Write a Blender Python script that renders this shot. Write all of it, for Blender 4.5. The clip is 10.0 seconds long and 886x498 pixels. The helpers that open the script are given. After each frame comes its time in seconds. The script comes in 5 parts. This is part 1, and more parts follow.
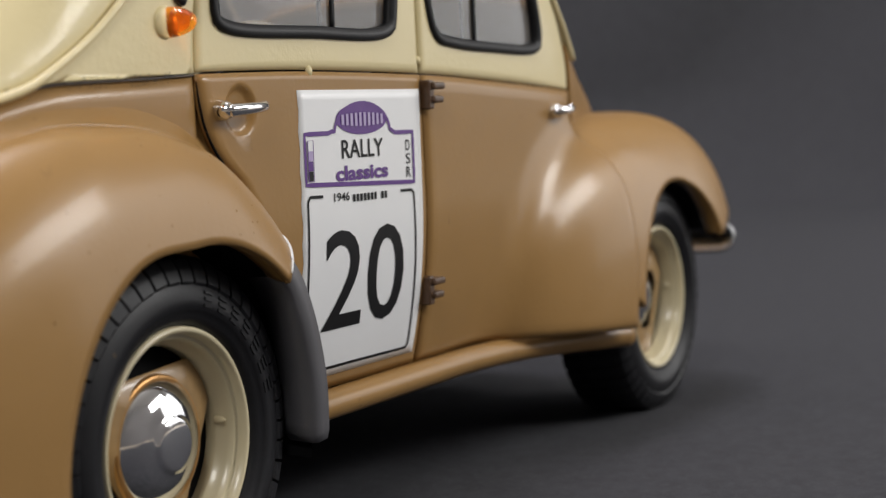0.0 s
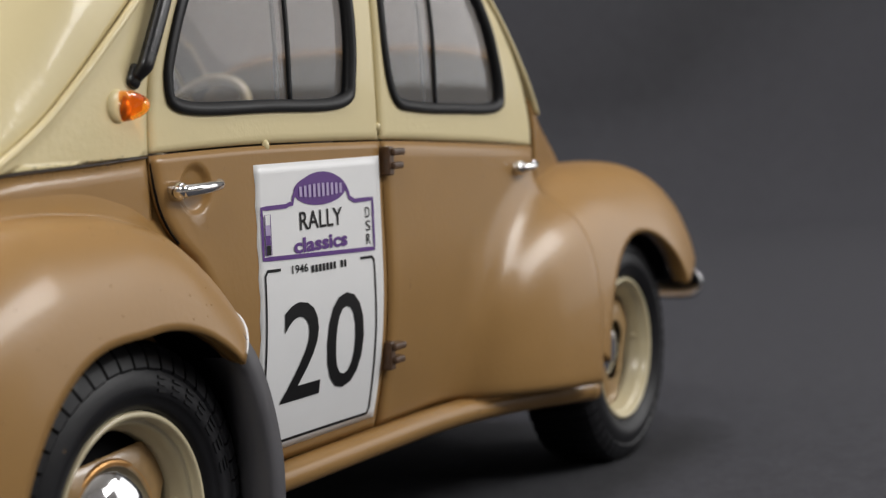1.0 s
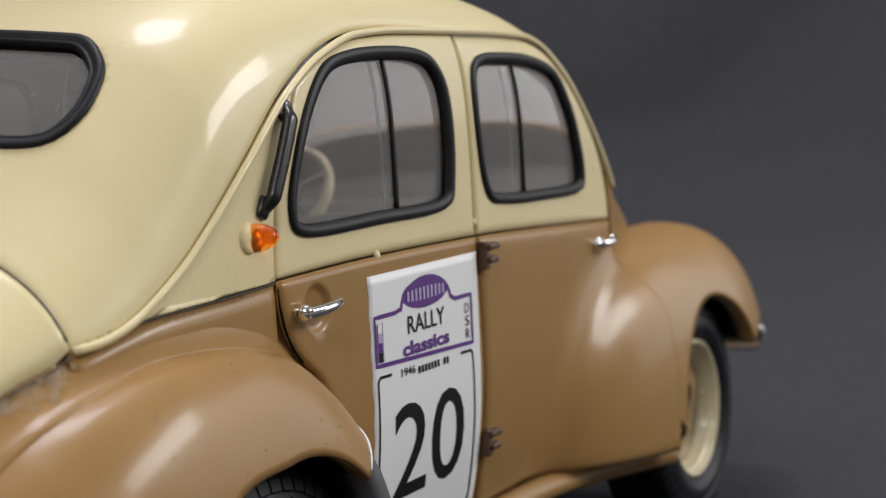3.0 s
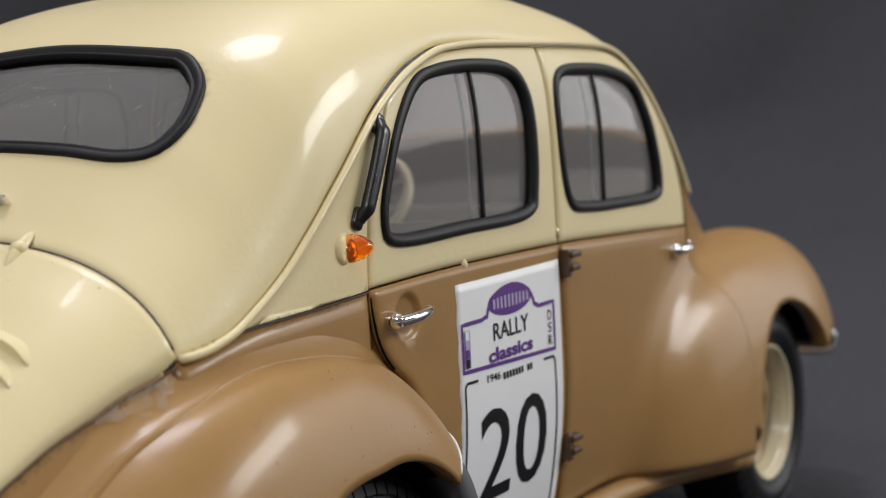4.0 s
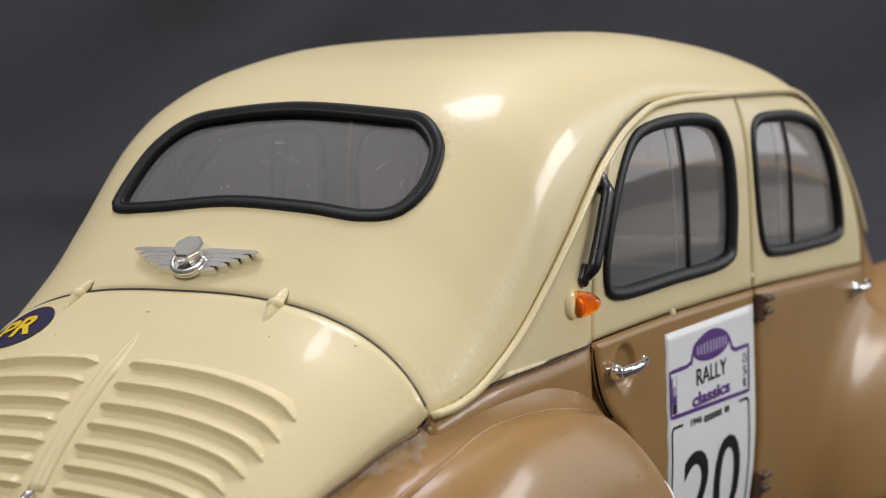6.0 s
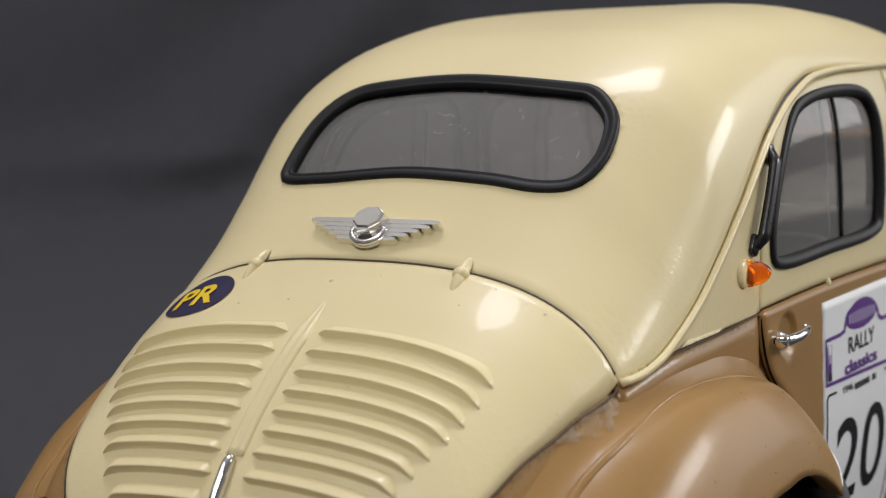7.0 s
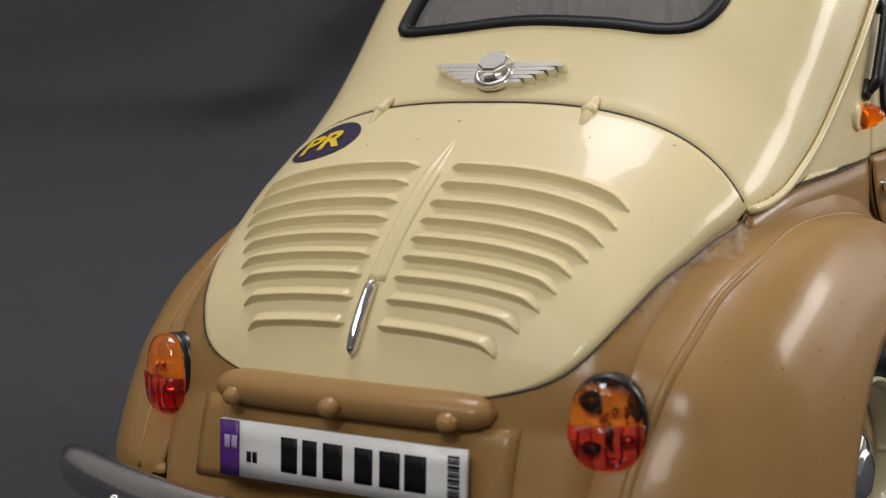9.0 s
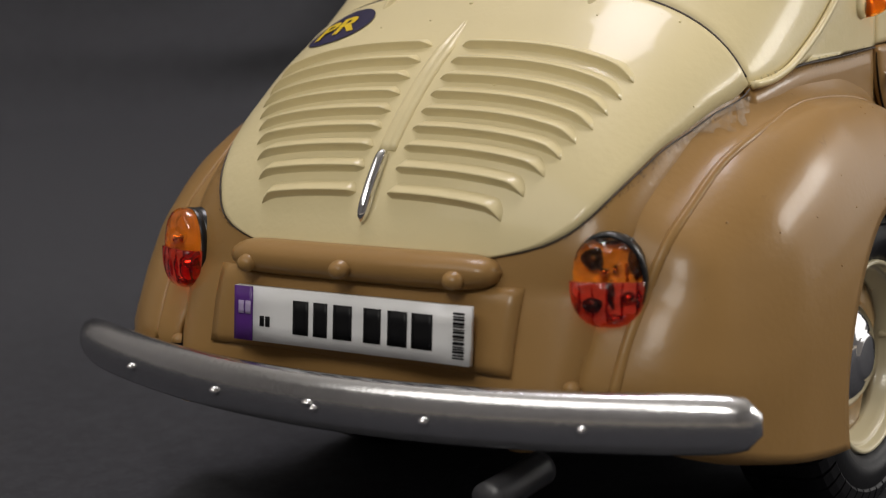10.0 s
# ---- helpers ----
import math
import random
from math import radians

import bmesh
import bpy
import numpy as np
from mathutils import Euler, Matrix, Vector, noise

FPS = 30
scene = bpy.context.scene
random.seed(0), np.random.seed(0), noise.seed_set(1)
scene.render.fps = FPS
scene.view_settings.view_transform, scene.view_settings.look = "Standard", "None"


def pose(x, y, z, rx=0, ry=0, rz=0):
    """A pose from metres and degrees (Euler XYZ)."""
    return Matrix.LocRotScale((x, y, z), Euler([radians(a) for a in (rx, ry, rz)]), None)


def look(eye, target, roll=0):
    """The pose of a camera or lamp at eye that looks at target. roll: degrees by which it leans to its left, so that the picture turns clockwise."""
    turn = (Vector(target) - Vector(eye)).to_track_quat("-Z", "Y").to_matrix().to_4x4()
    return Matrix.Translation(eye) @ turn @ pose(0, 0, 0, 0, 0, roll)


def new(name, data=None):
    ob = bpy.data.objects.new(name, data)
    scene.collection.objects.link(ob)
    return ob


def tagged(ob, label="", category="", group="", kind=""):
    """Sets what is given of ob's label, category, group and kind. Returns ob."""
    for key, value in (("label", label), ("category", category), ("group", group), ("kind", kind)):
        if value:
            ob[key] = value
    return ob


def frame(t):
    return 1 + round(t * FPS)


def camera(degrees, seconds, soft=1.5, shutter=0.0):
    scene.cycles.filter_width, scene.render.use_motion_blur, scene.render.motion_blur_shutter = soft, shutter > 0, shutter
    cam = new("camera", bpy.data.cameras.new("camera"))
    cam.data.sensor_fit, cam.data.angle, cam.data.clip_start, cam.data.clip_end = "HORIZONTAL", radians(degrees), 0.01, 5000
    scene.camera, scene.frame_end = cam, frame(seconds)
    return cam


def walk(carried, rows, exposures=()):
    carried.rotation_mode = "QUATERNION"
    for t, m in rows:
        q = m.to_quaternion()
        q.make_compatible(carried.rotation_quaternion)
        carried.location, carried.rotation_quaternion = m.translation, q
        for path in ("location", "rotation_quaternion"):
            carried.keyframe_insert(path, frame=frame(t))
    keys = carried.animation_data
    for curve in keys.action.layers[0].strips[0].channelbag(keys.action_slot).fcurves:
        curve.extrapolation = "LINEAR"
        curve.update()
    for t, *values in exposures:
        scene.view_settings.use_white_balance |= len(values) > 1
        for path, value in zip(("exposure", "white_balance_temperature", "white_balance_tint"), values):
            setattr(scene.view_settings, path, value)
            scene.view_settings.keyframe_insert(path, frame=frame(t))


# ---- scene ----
S = 1 / 24                      # the toy is a 1:24 model: all lengths below are those of the real car
cam = camera(29.3, 10.0, soft=1.2)
cam.data.dof.use_dof = True
cam.data.dof.focus_distance = 3.08 * S
cam.data.dof.aperture_fstop = 52
ROWS = [
    (0, -2.1337, -2.2590, 0.7938, -61.606, -4.565, -2.099),
    (0.5, -2.1134, -2.2837, 0.8628, -61.932, -4.497, -2.014),
    (1, -2.1022, -2.3055, 0.9178, -62.115, -4.422, -2.295),
    (1.5, -2.1101, -2.3149, 0.9690, -62.184, -4.344, -2.532),
    (2, -2.1441, -2.2890, 1.0882, -62.208, -4.374, -2.604),
    (2.5, -2.2049, -2.2476, 1.1773, -62.125, -4.788, -2.800),
    (3, -2.2699, -2.1906, 1.1913, -61.898, -5.379, -2.867),
    (3.2, -2.2875, -2.1864, 1.1987, -61.420, -5.170, -2.880),
    (4.5, -2.4021, -2.1590, 1.2468, -59.576, -5.647, -2.980),
    (5, -2.4501, -2.1469, 1.2811, -59.037, -5.410, -2.915),
    (5.2, -2.4740, -2.1270, 1.2990, -58.630, -5.330, -2.830),
    (6.3, -2.6403, -1.9666, 1.4183, -56.645, -6.491, -2.169),
    (6.5, -2.6790, -1.9239, 1.4316, -56.435, -6.854, -2.233),
    (7, -2.7791, -1.8344, 1.4103, -55.956, -7.078, -2.353),
    (7.5, -2.8283, -1.7883, 1.4009, -55.782, -7.252, -2.378),
    (8, -2.8913, -1.7522, 1.3503, -55.649, -7.649, -2.451),
    (8.5, -2.9561, -1.7291, 1.2682, -55.615, -8.077, -2.522),
    (9, -3.0076, -1.7195, 1.2164, -55.585, -8.470, -2.475),
    (9.5, -3.0227, -1.7593, 1.1213, -55.088, -8.800, -2.252),
    (10, -3.0807, -1.8050, 1.0343, -54.555, -9.037, -2.051),
]
walk(cam, [(t, pose(x * S, y * S, z * S, 0, 0, yaw) @ pose(0, 0, 0, 90 + pitch) @ pose(0, 0, 0, 0, 0, roll))
           for t, x, y, z, yaw, pitch, roll in ROWS],
     exposures=[(0.0, 0.13, 6350, 10), (2.0, 0.00, 6250, 10), (3.0, -0.02, 6200, 10), (5.0, 0.06, 6150, 10), (7.0, -0.04, 6200, 10), (9.0, -0.10, 6450, 10), (10.0, -0.20, 6600, 10)])

# ---- light ----
world = bpy.data.worlds.new("room_dim")
scene.world = world
world.use_nodes = True
world.node_tree.nodes["Background"].inputs[0].default_value = (0.9, 0.95, 1.0, 1)
world.node_tree.nodes["Background"].inputs[1].default_value = 0.06


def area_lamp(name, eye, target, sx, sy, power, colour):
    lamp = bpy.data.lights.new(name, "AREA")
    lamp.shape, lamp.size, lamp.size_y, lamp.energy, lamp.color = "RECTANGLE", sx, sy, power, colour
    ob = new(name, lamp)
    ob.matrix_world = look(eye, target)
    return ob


area_lamp("ceiling_lamp_panel", (0.40, 0.25, 1.55), (0.0, 0, 0.03), 0.46, 0.46, 10.2, (0.945, 0.905, 1.0))
area_lamp("long_lamp_panel", (0.36, -0.47, 0.34), (0.05, 0, 0.03), 0.32, 0.12, 2.2, (1.0, 0.97, 0.93))
# broad source added ahead on the right to lift flank and panes
area_lamp("side_fill", (1.30, -0.85, 0.42), (0.05, 0, 0.05), 1.0, 0.70, 3.8, (1.0, 0.98, 0.96))
# added fill aimed at the ceiling for soft ambient; no such lamp known
area_lamp("ceiling_bounce_fill", (0.62, 0.30, 0.55), (0.60, 0.28, 1.7), 0.4, 0.4, 18.0, (1.0, 0.96, 0.92))
area_lamp("rear_window", (-0.85, -0.36, 0.82), (0.0, 0, 0.05), 0.27, 0.27, 4.2, (1.0, 0.97, 0.92))
# added fill from behind left that lifts lid and tail; no window known
area_lamp("rear_left_fill", (-0.78, 0.30, 1.02), (0.0, 0, 0.04), 0.80, 0.50, 3.4, (1.0, 0.97, 0.92))

# ---- materials ----


def material(name, colour, rough=0.5, metal=0.0, vary=0.06, scale=300.0, bump=0.0, bump_scale=2000.0, coat=0.0, spec=0.5, stain=None, coat_rough=0.05, peel=0.0):
    m = bpy.data.materials.new(name)
    m.use_nodes = True
    nt = m.node_tree
    b = nt.nodes["Principled BSDF"]
    b.inputs["Roughness"].default_value = rough
    b.inputs["Metallic"].default_value = metal
    b.inputs["Coat Weight"].default_value = coat
    b.inputs["Coat Roughness"].default_value = coat_rough
    b.inputs["Specular IOR Level"].default_value = spec
    tc = nt.nodes.new("ShaderNodeTexCoord")
    n1 = nt.nodes.new("ShaderNodeTexNoise")
    n1.inputs["Scale"].default_value, n1.inputs["Detail"].default_value = scale, 6
    nt.links.new(tc.outputs["Object"], n1.inputs["Vector"])
    mix = nt.nodes.new("ShaderNodeMix")
    mix.data_type = "RGBA"
    lo = tuple(c * (1 - vary) for c in colour)
    hi = tuple(min(1, c * (1 + vary)) for c in colour)
    mix.inputs[6].default_value, mix.inputs[7].default_value = (*lo, 1), (*hi, 1)
    nt.links.new(n1.outputs["Fac"], mix.inputs[0])
    out = mix.outputs[2]
    if stain:
        tint, amount, size, first = stain
        n3 = nt.nodes.new("ShaderNodeTexNoise")
        n3.inputs["Scale"].default_value, n3.inputs["Detail"].default_value, n3.inputs["Roughness"].default_value = size, 8, 0.7
        nt.links.new(tc.outputs["Object"], n3.inputs["Vector"])
        ramp = nt.nodes.new("ShaderNodeValToRGB")
        ramp.color_ramp.elements[0].position, ramp.color_ramp.elements[1].position = first, first + 0.1
        ramp.color_ramp.elements[1].color = (amount, amount, amount, 1)
        nt.links.new(n3.outputs["Fac"], ramp.inputs["Fac"])
        m2 = nt.nodes.new("ShaderNodeMix")
        m2.data_type = "RGBA"
        m2.inputs[7].default_value = (*tint, 1)
        nt.links.new(ramp.outputs["Color"], m2.inputs[0])
        nt.links.new(out, m2.inputs[6])
        out = m2.outputs[2]
    nt.links.new(out, b.inputs["Base Color"])
    rr = nt.nodes.new("ShaderNodeMapRange")
    rr.inputs["To Min"].default_value, rr.inputs["To Max"].default_value = rough * 0.85, min(1.0, rough * 1.15)
    nt.links.new(n1.outputs["Fac"], rr.inputs["Value"])
    nt.links.new(rr.outputs["Result"], b.inputs["Roughness"])
    if bump:
        n2 = nt.nodes.new("ShaderNodeTexNoise")
        n2.inputs["Scale"].default_value, n2.inputs["Detail"].default_value = bump_scale, 4
        nt.links.new(tc.outputs["Object"], n2.inputs["Vector"])
        bp = nt.nodes.new("ShaderNodeBump")
        bp.inputs["Strength"].default_value, bp.inputs["Distance"].default_value = bump, 0.00005
        nt.links.new(n2.outputs["Fac"], bp.inputs["Height"])
        nt.links.new(bp.outputs["Normal"], b.inputs["Normal"])
        if peel:
            # fine uneven skin in patches over the broad waves
            n4, n5, bp2, patch = (nt.nodes.new(k) for k in ("ShaderNodeTexNoise", "ShaderNodeTexNoise", "ShaderNodeBump", "ShaderNodeMapRange"))
            n4.inputs["Scale"].default_value, n4.inputs["Detail"].default_value = 1900, 3
            n5.inputs["Scale"].default_value, n5.inputs["Detail"].default_value = 110, 3
            patch.inputs["From Min"].default_value, patch.inputs["From Max"].default_value = 0.42, 0.66
            patch.inputs["To Min"].default_value, patch.inputs["To Max"].default_value = 0.15 * peel, peel
            bp2.inputs["Distance"].default_value = 0.00006
            nt.links.new(tc.outputs["Object"], n4.inputs["Vector"])
            nt.links.new(tc.outputs["Object"], n5.inputs["Vector"])
            nt.links.new(n5.outputs["Fac"], patch.inputs["Value"])
            nt.links.new(patch.outputs["Result"], bp2.inputs["Strength"])
            nt.links.new(n4.outputs["Fac"], bp2.inputs["Height"])
            nt.links.new(bp.outputs["Normal"], bp2.inputs["Normal"])
            nt.links.new(bp2.outputs["Normal"], b.inputs["Normal"])
            nt.links.new(bp2.outputs["Normal"], b.inputs["Coat Normal"])
    return m


def glassy(name, tint, rough=0.02, dust=0.18):
    m = bpy.data.materials.new(name)
    m.use_nodes = True
    nt = m.node_tree
    nt.nodes.remove(nt.nodes["Principled BSDF"])
    tr, gl, mx, fr = (nt.nodes.new(k) for k in ("ShaderNodeBsdfTransparent", "ShaderNodeBsdfGlossy", "ShaderNodeMixShader", "ShaderNodeFresnel"))
    tr.inputs[0].default_value = (*tint, 1)
    gl.inputs["Roughness"].default_value = rough
    fr.inputs["IOR"].default_value = 1.5
    nt.links.new(fr.outputs[0], mx.inputs[0])
    nt.links.new(tr.outputs[0], mx.inputs[1])
    nt.links.new(gl.outputs[0], mx.inputs[2])
    # pale diffuse veil: dust, and on the side panes painted-in cloudy reflection too
    haze, mix2, nz, rg = (nt.nodes.new(k) for k in ("ShaderNodeBsdfDiffuse", "ShaderNodeMixShader", "ShaderNodeTexNoise", "ShaderNodeMapRange"))
    haze.inputs[0].default_value = (0.75, 0.74, 0.72, 1)
    nz.inputs["Scale"].default_value, nz.inputs["Detail"].default_value = 160, 8
    rg.inputs["From Min"].default_value, rg.inputs["From Max"].default_value = 0.35, 0.75
    rg.inputs["To Min"].default_value, rg.inputs["To Max"].default_value = dust * 0.7, dust * 1.6
    nt.links.new(nz.outputs["Fac"], rg.inputs["Value"])
    nt.links.new(rg.outputs["Result"], mix2.inputs[0])
    nt.links.new(mx.outputs[0], mix2.inputs[1])
    nt.links.new(haze.outputs[0], mix2.inputs[2])
    nt.links.new(mix2.outputs[0], nt.nodes["Material Output"].inputs[0])
    return m


CREAM = material("cream_enamel", (0.70, 0.60, 0.346), 0.34, vary=0.03, scale=120, bump=0.3, bump_scale=260, coat=0.22, coat_rough=0.045, spec=0.22, stain=((0.40, 0.30, 0.15), 0.35, 420, 0.69), peel=0.42)
TAN = material("tan_enamel", (0.312, 0.179, 0.063), 0.33, vary=0.06, scale=250, bump=0.12, bump_scale=500, coat=0.165, coat_rough=0.125, spec=0.22, stain=((0.12, 0.07, 0.035), 0.5, 500, 0.64), peel=0.35)
RUBBER = material("black_rubber", (0.012, 0.012, 0.014), 0.48, vary=0.2, bump=0.3, bump_scale=3000, spec=0.24, stain=((0.05, 0.05, 0.055), 0.5, 700, 0.66))
SEAL = material("dark_grey_seal", (0.008, 0.008, 0.009), 0.5, vary=0.2, bump=0.3, bump_scale=2500, spec=0.26)
PEWTER = material("bright_satin_silver", (0.86, 0.85, 0.83), 0.24, metal=1.0, vary=0.08, bump=0.3, bump_scale=1500)
CHROME = material("chrome", (0.75, 0.75, 0.76), 0.08, metal=1.0, vary=0.04, bump=0.06, bump_scale=3000)
SATIN = material("pitted_chrome_plating", (0.66, 0.66, 0.67), 0.21, metal=1.0, vary=0.10, scale=1500, bump=0.4, bump_scale=2200, stain=((0.25, 0.25, 0.26), 0.4, 900, 0.66))
BLACK = material("matt_black", (0.0025, 0.0025, 0.003), 0.8, vary=0.2, spec=0.08)
IVORY = material("ivory_wheel_paint", (0.66, 0.58, 0.38), 0.3, vary=0.05, coat=0.3)
FLAPGREY = material("dark_grey_rubber", (0.085, 0.083, 0.09), 0.5, vary=0.15, bump=0.2)
GLAZE = glassy("clear_glazing", (0.84, 0.80, 0.77), dust=0.14)
GLAZE_REAR = glassy("dusty_rear_glazing", (0.60, 0.54, 0.48), dust=0.15)
CLOTH = material("charcoal_cloth", (0.037, 0.0373, 0.0414), 0.9, vary=0.5, scale=420, bump=0.8, bump_scale=2500, spec=0.15, stain=((0.052, 0.052, 0.057), 0.5, 1200, 0.5))
WHITE = material("white_decal", (0.78, 0.785, 0.79), 0.35, vary=0.02)
INK = material("black_ink", (0.006, 0.006, 0.007), 0.45, spec=0.2)
PURPLE = material("purple_ink", (0.09, 0.02, 0.20), 0.4)
INNER = material("brown_grey_trim", (0.10, 0.085, 0.075), 0.6, vary=0.1)
TABLE = material("pale_table_wood", (0.45, 0.38, 0.28), 0.45, vary=0.12, scale=30)
WALLPAINT = material("room_wall_paint", (0.50, 0.49, 0.48), 0.8, vary=0.06, scale=8)
CEILINGPAINT = material("ceiling_paint", (0.80, 0.79, 0.77), 0.8, vary=0.03, scale=8)
GOLD = material("gold_brown_wash", (0.42, 0.22, 0.07), 0.3, metal=0.6, vary=0.2, scale=900)
NAVY = material("navy_sticker", (0.025, 0.02, 0.06), 0.4, vary=0.1)
YELLOW = material("yellow_ink", (0.75, 0.52, 0.02), 0.4)
MAUVE = material("pale_mauve_ink", (0.42, 0.34, 0.55), 0.4)
TANDARK = material("washed_tan", (0.075, 0.038, 0.018), 0.4, vary=0.5, scale=1200)
WASHED = material("brown_washed_cream", (0.34, 0.21, 0.085), 0.35, vary=0.4, scale=700, coat=0.2)
FOIL = material("crinkled_foil", (0.8, 0.8, 0.8), 0.15, metal=1.0, bump=1.0, bump_scale=700)
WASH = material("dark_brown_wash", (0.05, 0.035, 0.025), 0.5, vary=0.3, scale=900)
PIPE = material("dark_grey_plastic", (0.06, 0.06, 0.065), 0.35, vary=0.2, bump=0.2)


def clear_plastic(name, colour):
    m = bpy.data.materials.new(name)
    m.use_nodes = True
    b = m.node_tree.nodes["Principled BSDF"]
    b.inputs["Base Color"].default_value = (*colour, 1)
    b.inputs["Transmission Weight"].default_value = 1.0
    b.inputs["Roughness"].default_value = 0.012
    b.inputs["IOR"].default_value = 1.5
    nz, bp, tc = (m.node_tree.nodes.new(k) for k in ("ShaderNodeTexNoise", "ShaderNodeBump", "ShaderNodeTexCoord"))
    nz.inputs["Scale"].default_value, nz.inputs["Detail"].default_value = 760, 1
    bp.inputs["Strength"].default_value, bp.inputs["Distance"].default_value = 0.9, 0.0005
    m.node_tree.links.new(tc.outputs["Object"], nz.inputs["Vector"])
    m.node_tree.links.new(nz.outputs["Fac"], bp.inputs["Height"])
    m.node_tree.links.new(bp.outputs["Normal"], b.inputs["Normal"])
    return m


ORANGE = clear_plastic("orange_clear_plastic", (1.0, 0.155, 0.002))
RED = clear_plastic("red_clear_plastic", (0.85, 0.016, 0.006))
AMBER = clear_plastic("amber_clear_plastic", (1.0, 0.20, 0.004))


def worn(name, colour, level, size, most=0.55):
    """Patchy dirt, scuffs and painted sheen: opaque in spots, clear between them."""
    m = bpy.data.materials.new(name)
    m.use_nodes = True
    nt = m.node_tree
    b = nt.nodes["Principled BSDF"]
    b.inputs["Base Color"].default_value = (*colour, 1)
    b.inputs["Roughness"].default_value = 0.55
    tc, nz, rp = (nt.nodes.new(k) for k in ("ShaderNodeTexCoord", "ShaderNodeTexNoise", "ShaderNodeMapRange"))
    nz.inputs["Scale"].default_value, nz.inputs["Detail"].default_value, nz.inputs["Roughness"].default_value = size, 9, 0.72
    rp.inputs["From Min"].default_value, rp.inputs["From Max"].default_value = level, level + 0.16
    rp.inputs["To Max"].default_value = most
    nt.links.new(tc.outputs["Object"], nz.inputs["Vector"])
    nt.links.new(nz.outputs["Fac"], rp.inputs["Value"])
    nt.links.new(rp.outputs["Result"], b.inputs["Alpha"])
    return m


SCUFF_SHEEN = worn("grey_scuff_and_sheen", (0.38, 0.32, 0.25), 0.40, 1000, 0.38)
GRIME = worn("black_brown_grime", (0.03, 0.022, 0.016), 0.50, 2600, 0.5)
BACKING = material("pale_lamp_backing", (0.52, 0.44, 0.34), 0.4, vary=0.6, scale=900)
DUST = material("grey_dust", (0.40, 0.39, 0.37), 0.7, vary=0.3)
PLASTIC = material("black_plastic", (0.010, 0.010, 0.011), 0.28, vary=0.2, bump=0.15, spec=0.5)

# ---- form of the body: curves along the car (x ahead from the rear axle, y to the left, z up) ----


def curve(xs, ys):
    """A smooth monotone-safe curve through the given points."""
    xs, ys = np.array(xs, float), np.array(ys, float)
    h, d = np.diff(xs), np.diff(ys) / np.diff(xs)
    m = np.zeros(len(xs))
    m[0], m[-1] = d[0], d[-1]
    for i in range(1, len(xs) - 1):
        if d[i - 1] * d[i] > 0:
            w1, w2 = 2 * h[i] + h[i - 1], h[i] + 2 * h[i - 1]
            m[i] = (w1 + w2) / (w1 / d[i - 1] + w2 / d[i])

    def at(x):
        x = np.clip(np.asarray(x, float), xs[0], xs[-1])
        i = np.clip(np.searchsorted(xs, x) - 1, 0, len(h) - 1)
        u = (x - xs[i]) / h[i]
        return ((2 * u**3 - 3 * u**2 + 1) * ys[i] + (u**3 - 2 * u**2 + u) * h[i] * m[i]
                + (3 * u**2 - 2 * u**3) * ys[i + 1] + (u**3 - u**2) * h[i] * m[i + 1])
    return at


TOP = curve((-0.85, -0.83, -0.80, -0.775, -0.70, -0.58, -0.446, -0.33, -0.25, -0.10, 0.05, 0.25, 0.50, 0.75, 1.0, 1.25, 1.45, 1.55, 1.75, 1.93, 2.05, 2.2, 2.4, 2.55, 2.62, 2.66),
            (0.30, 0.46, 0.565, 0.622, 0.735, 0.852, 0.948, 1.025, 1.095, 1.237, 1.342, 1.420, 1.457, 1.464, 1.448, 1.416, 1.370, 1.322, 1.152, 0.975, 0.93, 0.89, 0.80, 0.68, 0.56, 0.45))
WIDE = curve((-0.85, -0.835, -0.82, -0.80, -0.75, -0.70, -0.60, -0.50, -0.40, -0.314, -0.14, 0.1, 0.5, 1.0, 1.4, 1.67, 1.9, 2.2, 2.5, 2.62, 2.66),
             (0.02, 0.13, 0.22, 0.31, 0.435, 0.475, 0.492, 0.508, 0.528, 0.545, 0.558, 0.562, 0.562, 0.560, 0.553, 0.540, 0.50, 0.42, 0.31, 0.2, 0.05))
BELT = curve((-0.85, -0.80, -0.754, -0.5, -0.314, -0.14, 0.1, 0.3, 1.5, 1.9, 2.2, 2.66), (0.2, 0.42, 0.50, 0.62, 0.70, 0.78, 0.84, 0.86, 0.86, 0.80, 0.7, 0.3))
ROUND = curve((-0.85, -0.5, -0.314, -0.2, -0.112, -0.026, 0.042, 0.113, 0.28, 0.5, 0.976, 1.5, 1.8, 2.2, 2.66), (3.0, 3.0, 2.7, 2.6, 2.85, 3.4, 4.0, 4.4, 4.5, 4.6, 4.7, 4.6, 3.6, 2.6, 2.4))


def hull(x, y, z):
    """Below 0 inside the body without its wings, about a distance outside."""
    away = np.clip((np.abs(y) - 0.15) / 0.27, 0, 1)
    x = np.where(x < -0.45, x + 0.45 * np.maximum(0, 0.53 - z) * away * away * (3 - 2 * away) * np.clip((-0.45 - x) / 0.2, 0, 1), x)
    # the left side stands in a little
    lean = 0.035 * np.clip((z - 0.85) / 0.2, 0, 1) * np.clip((0.9 - x) / 0.5, 0, 1)
    y = np.where(y > 0, y * (1 + lean), y)
    w, zb, n = WIDE(x), BELT(x), ROUND(x)
    zc = np.maximum(TOP(x), zb + 0.01)
    u = (np.abs(y) / w)**n + (np.maximum(z - zb, 0) / (zc - zb))**n
    low = np.maximum(0.0, 0.62 - z)
    return (u**(1 / n) - 1) * np.minimum(w, 0.5) + 0.35 * low**2 + np.maximum(0, -0.845 - x) + np.maximum(0, x - 2.655)


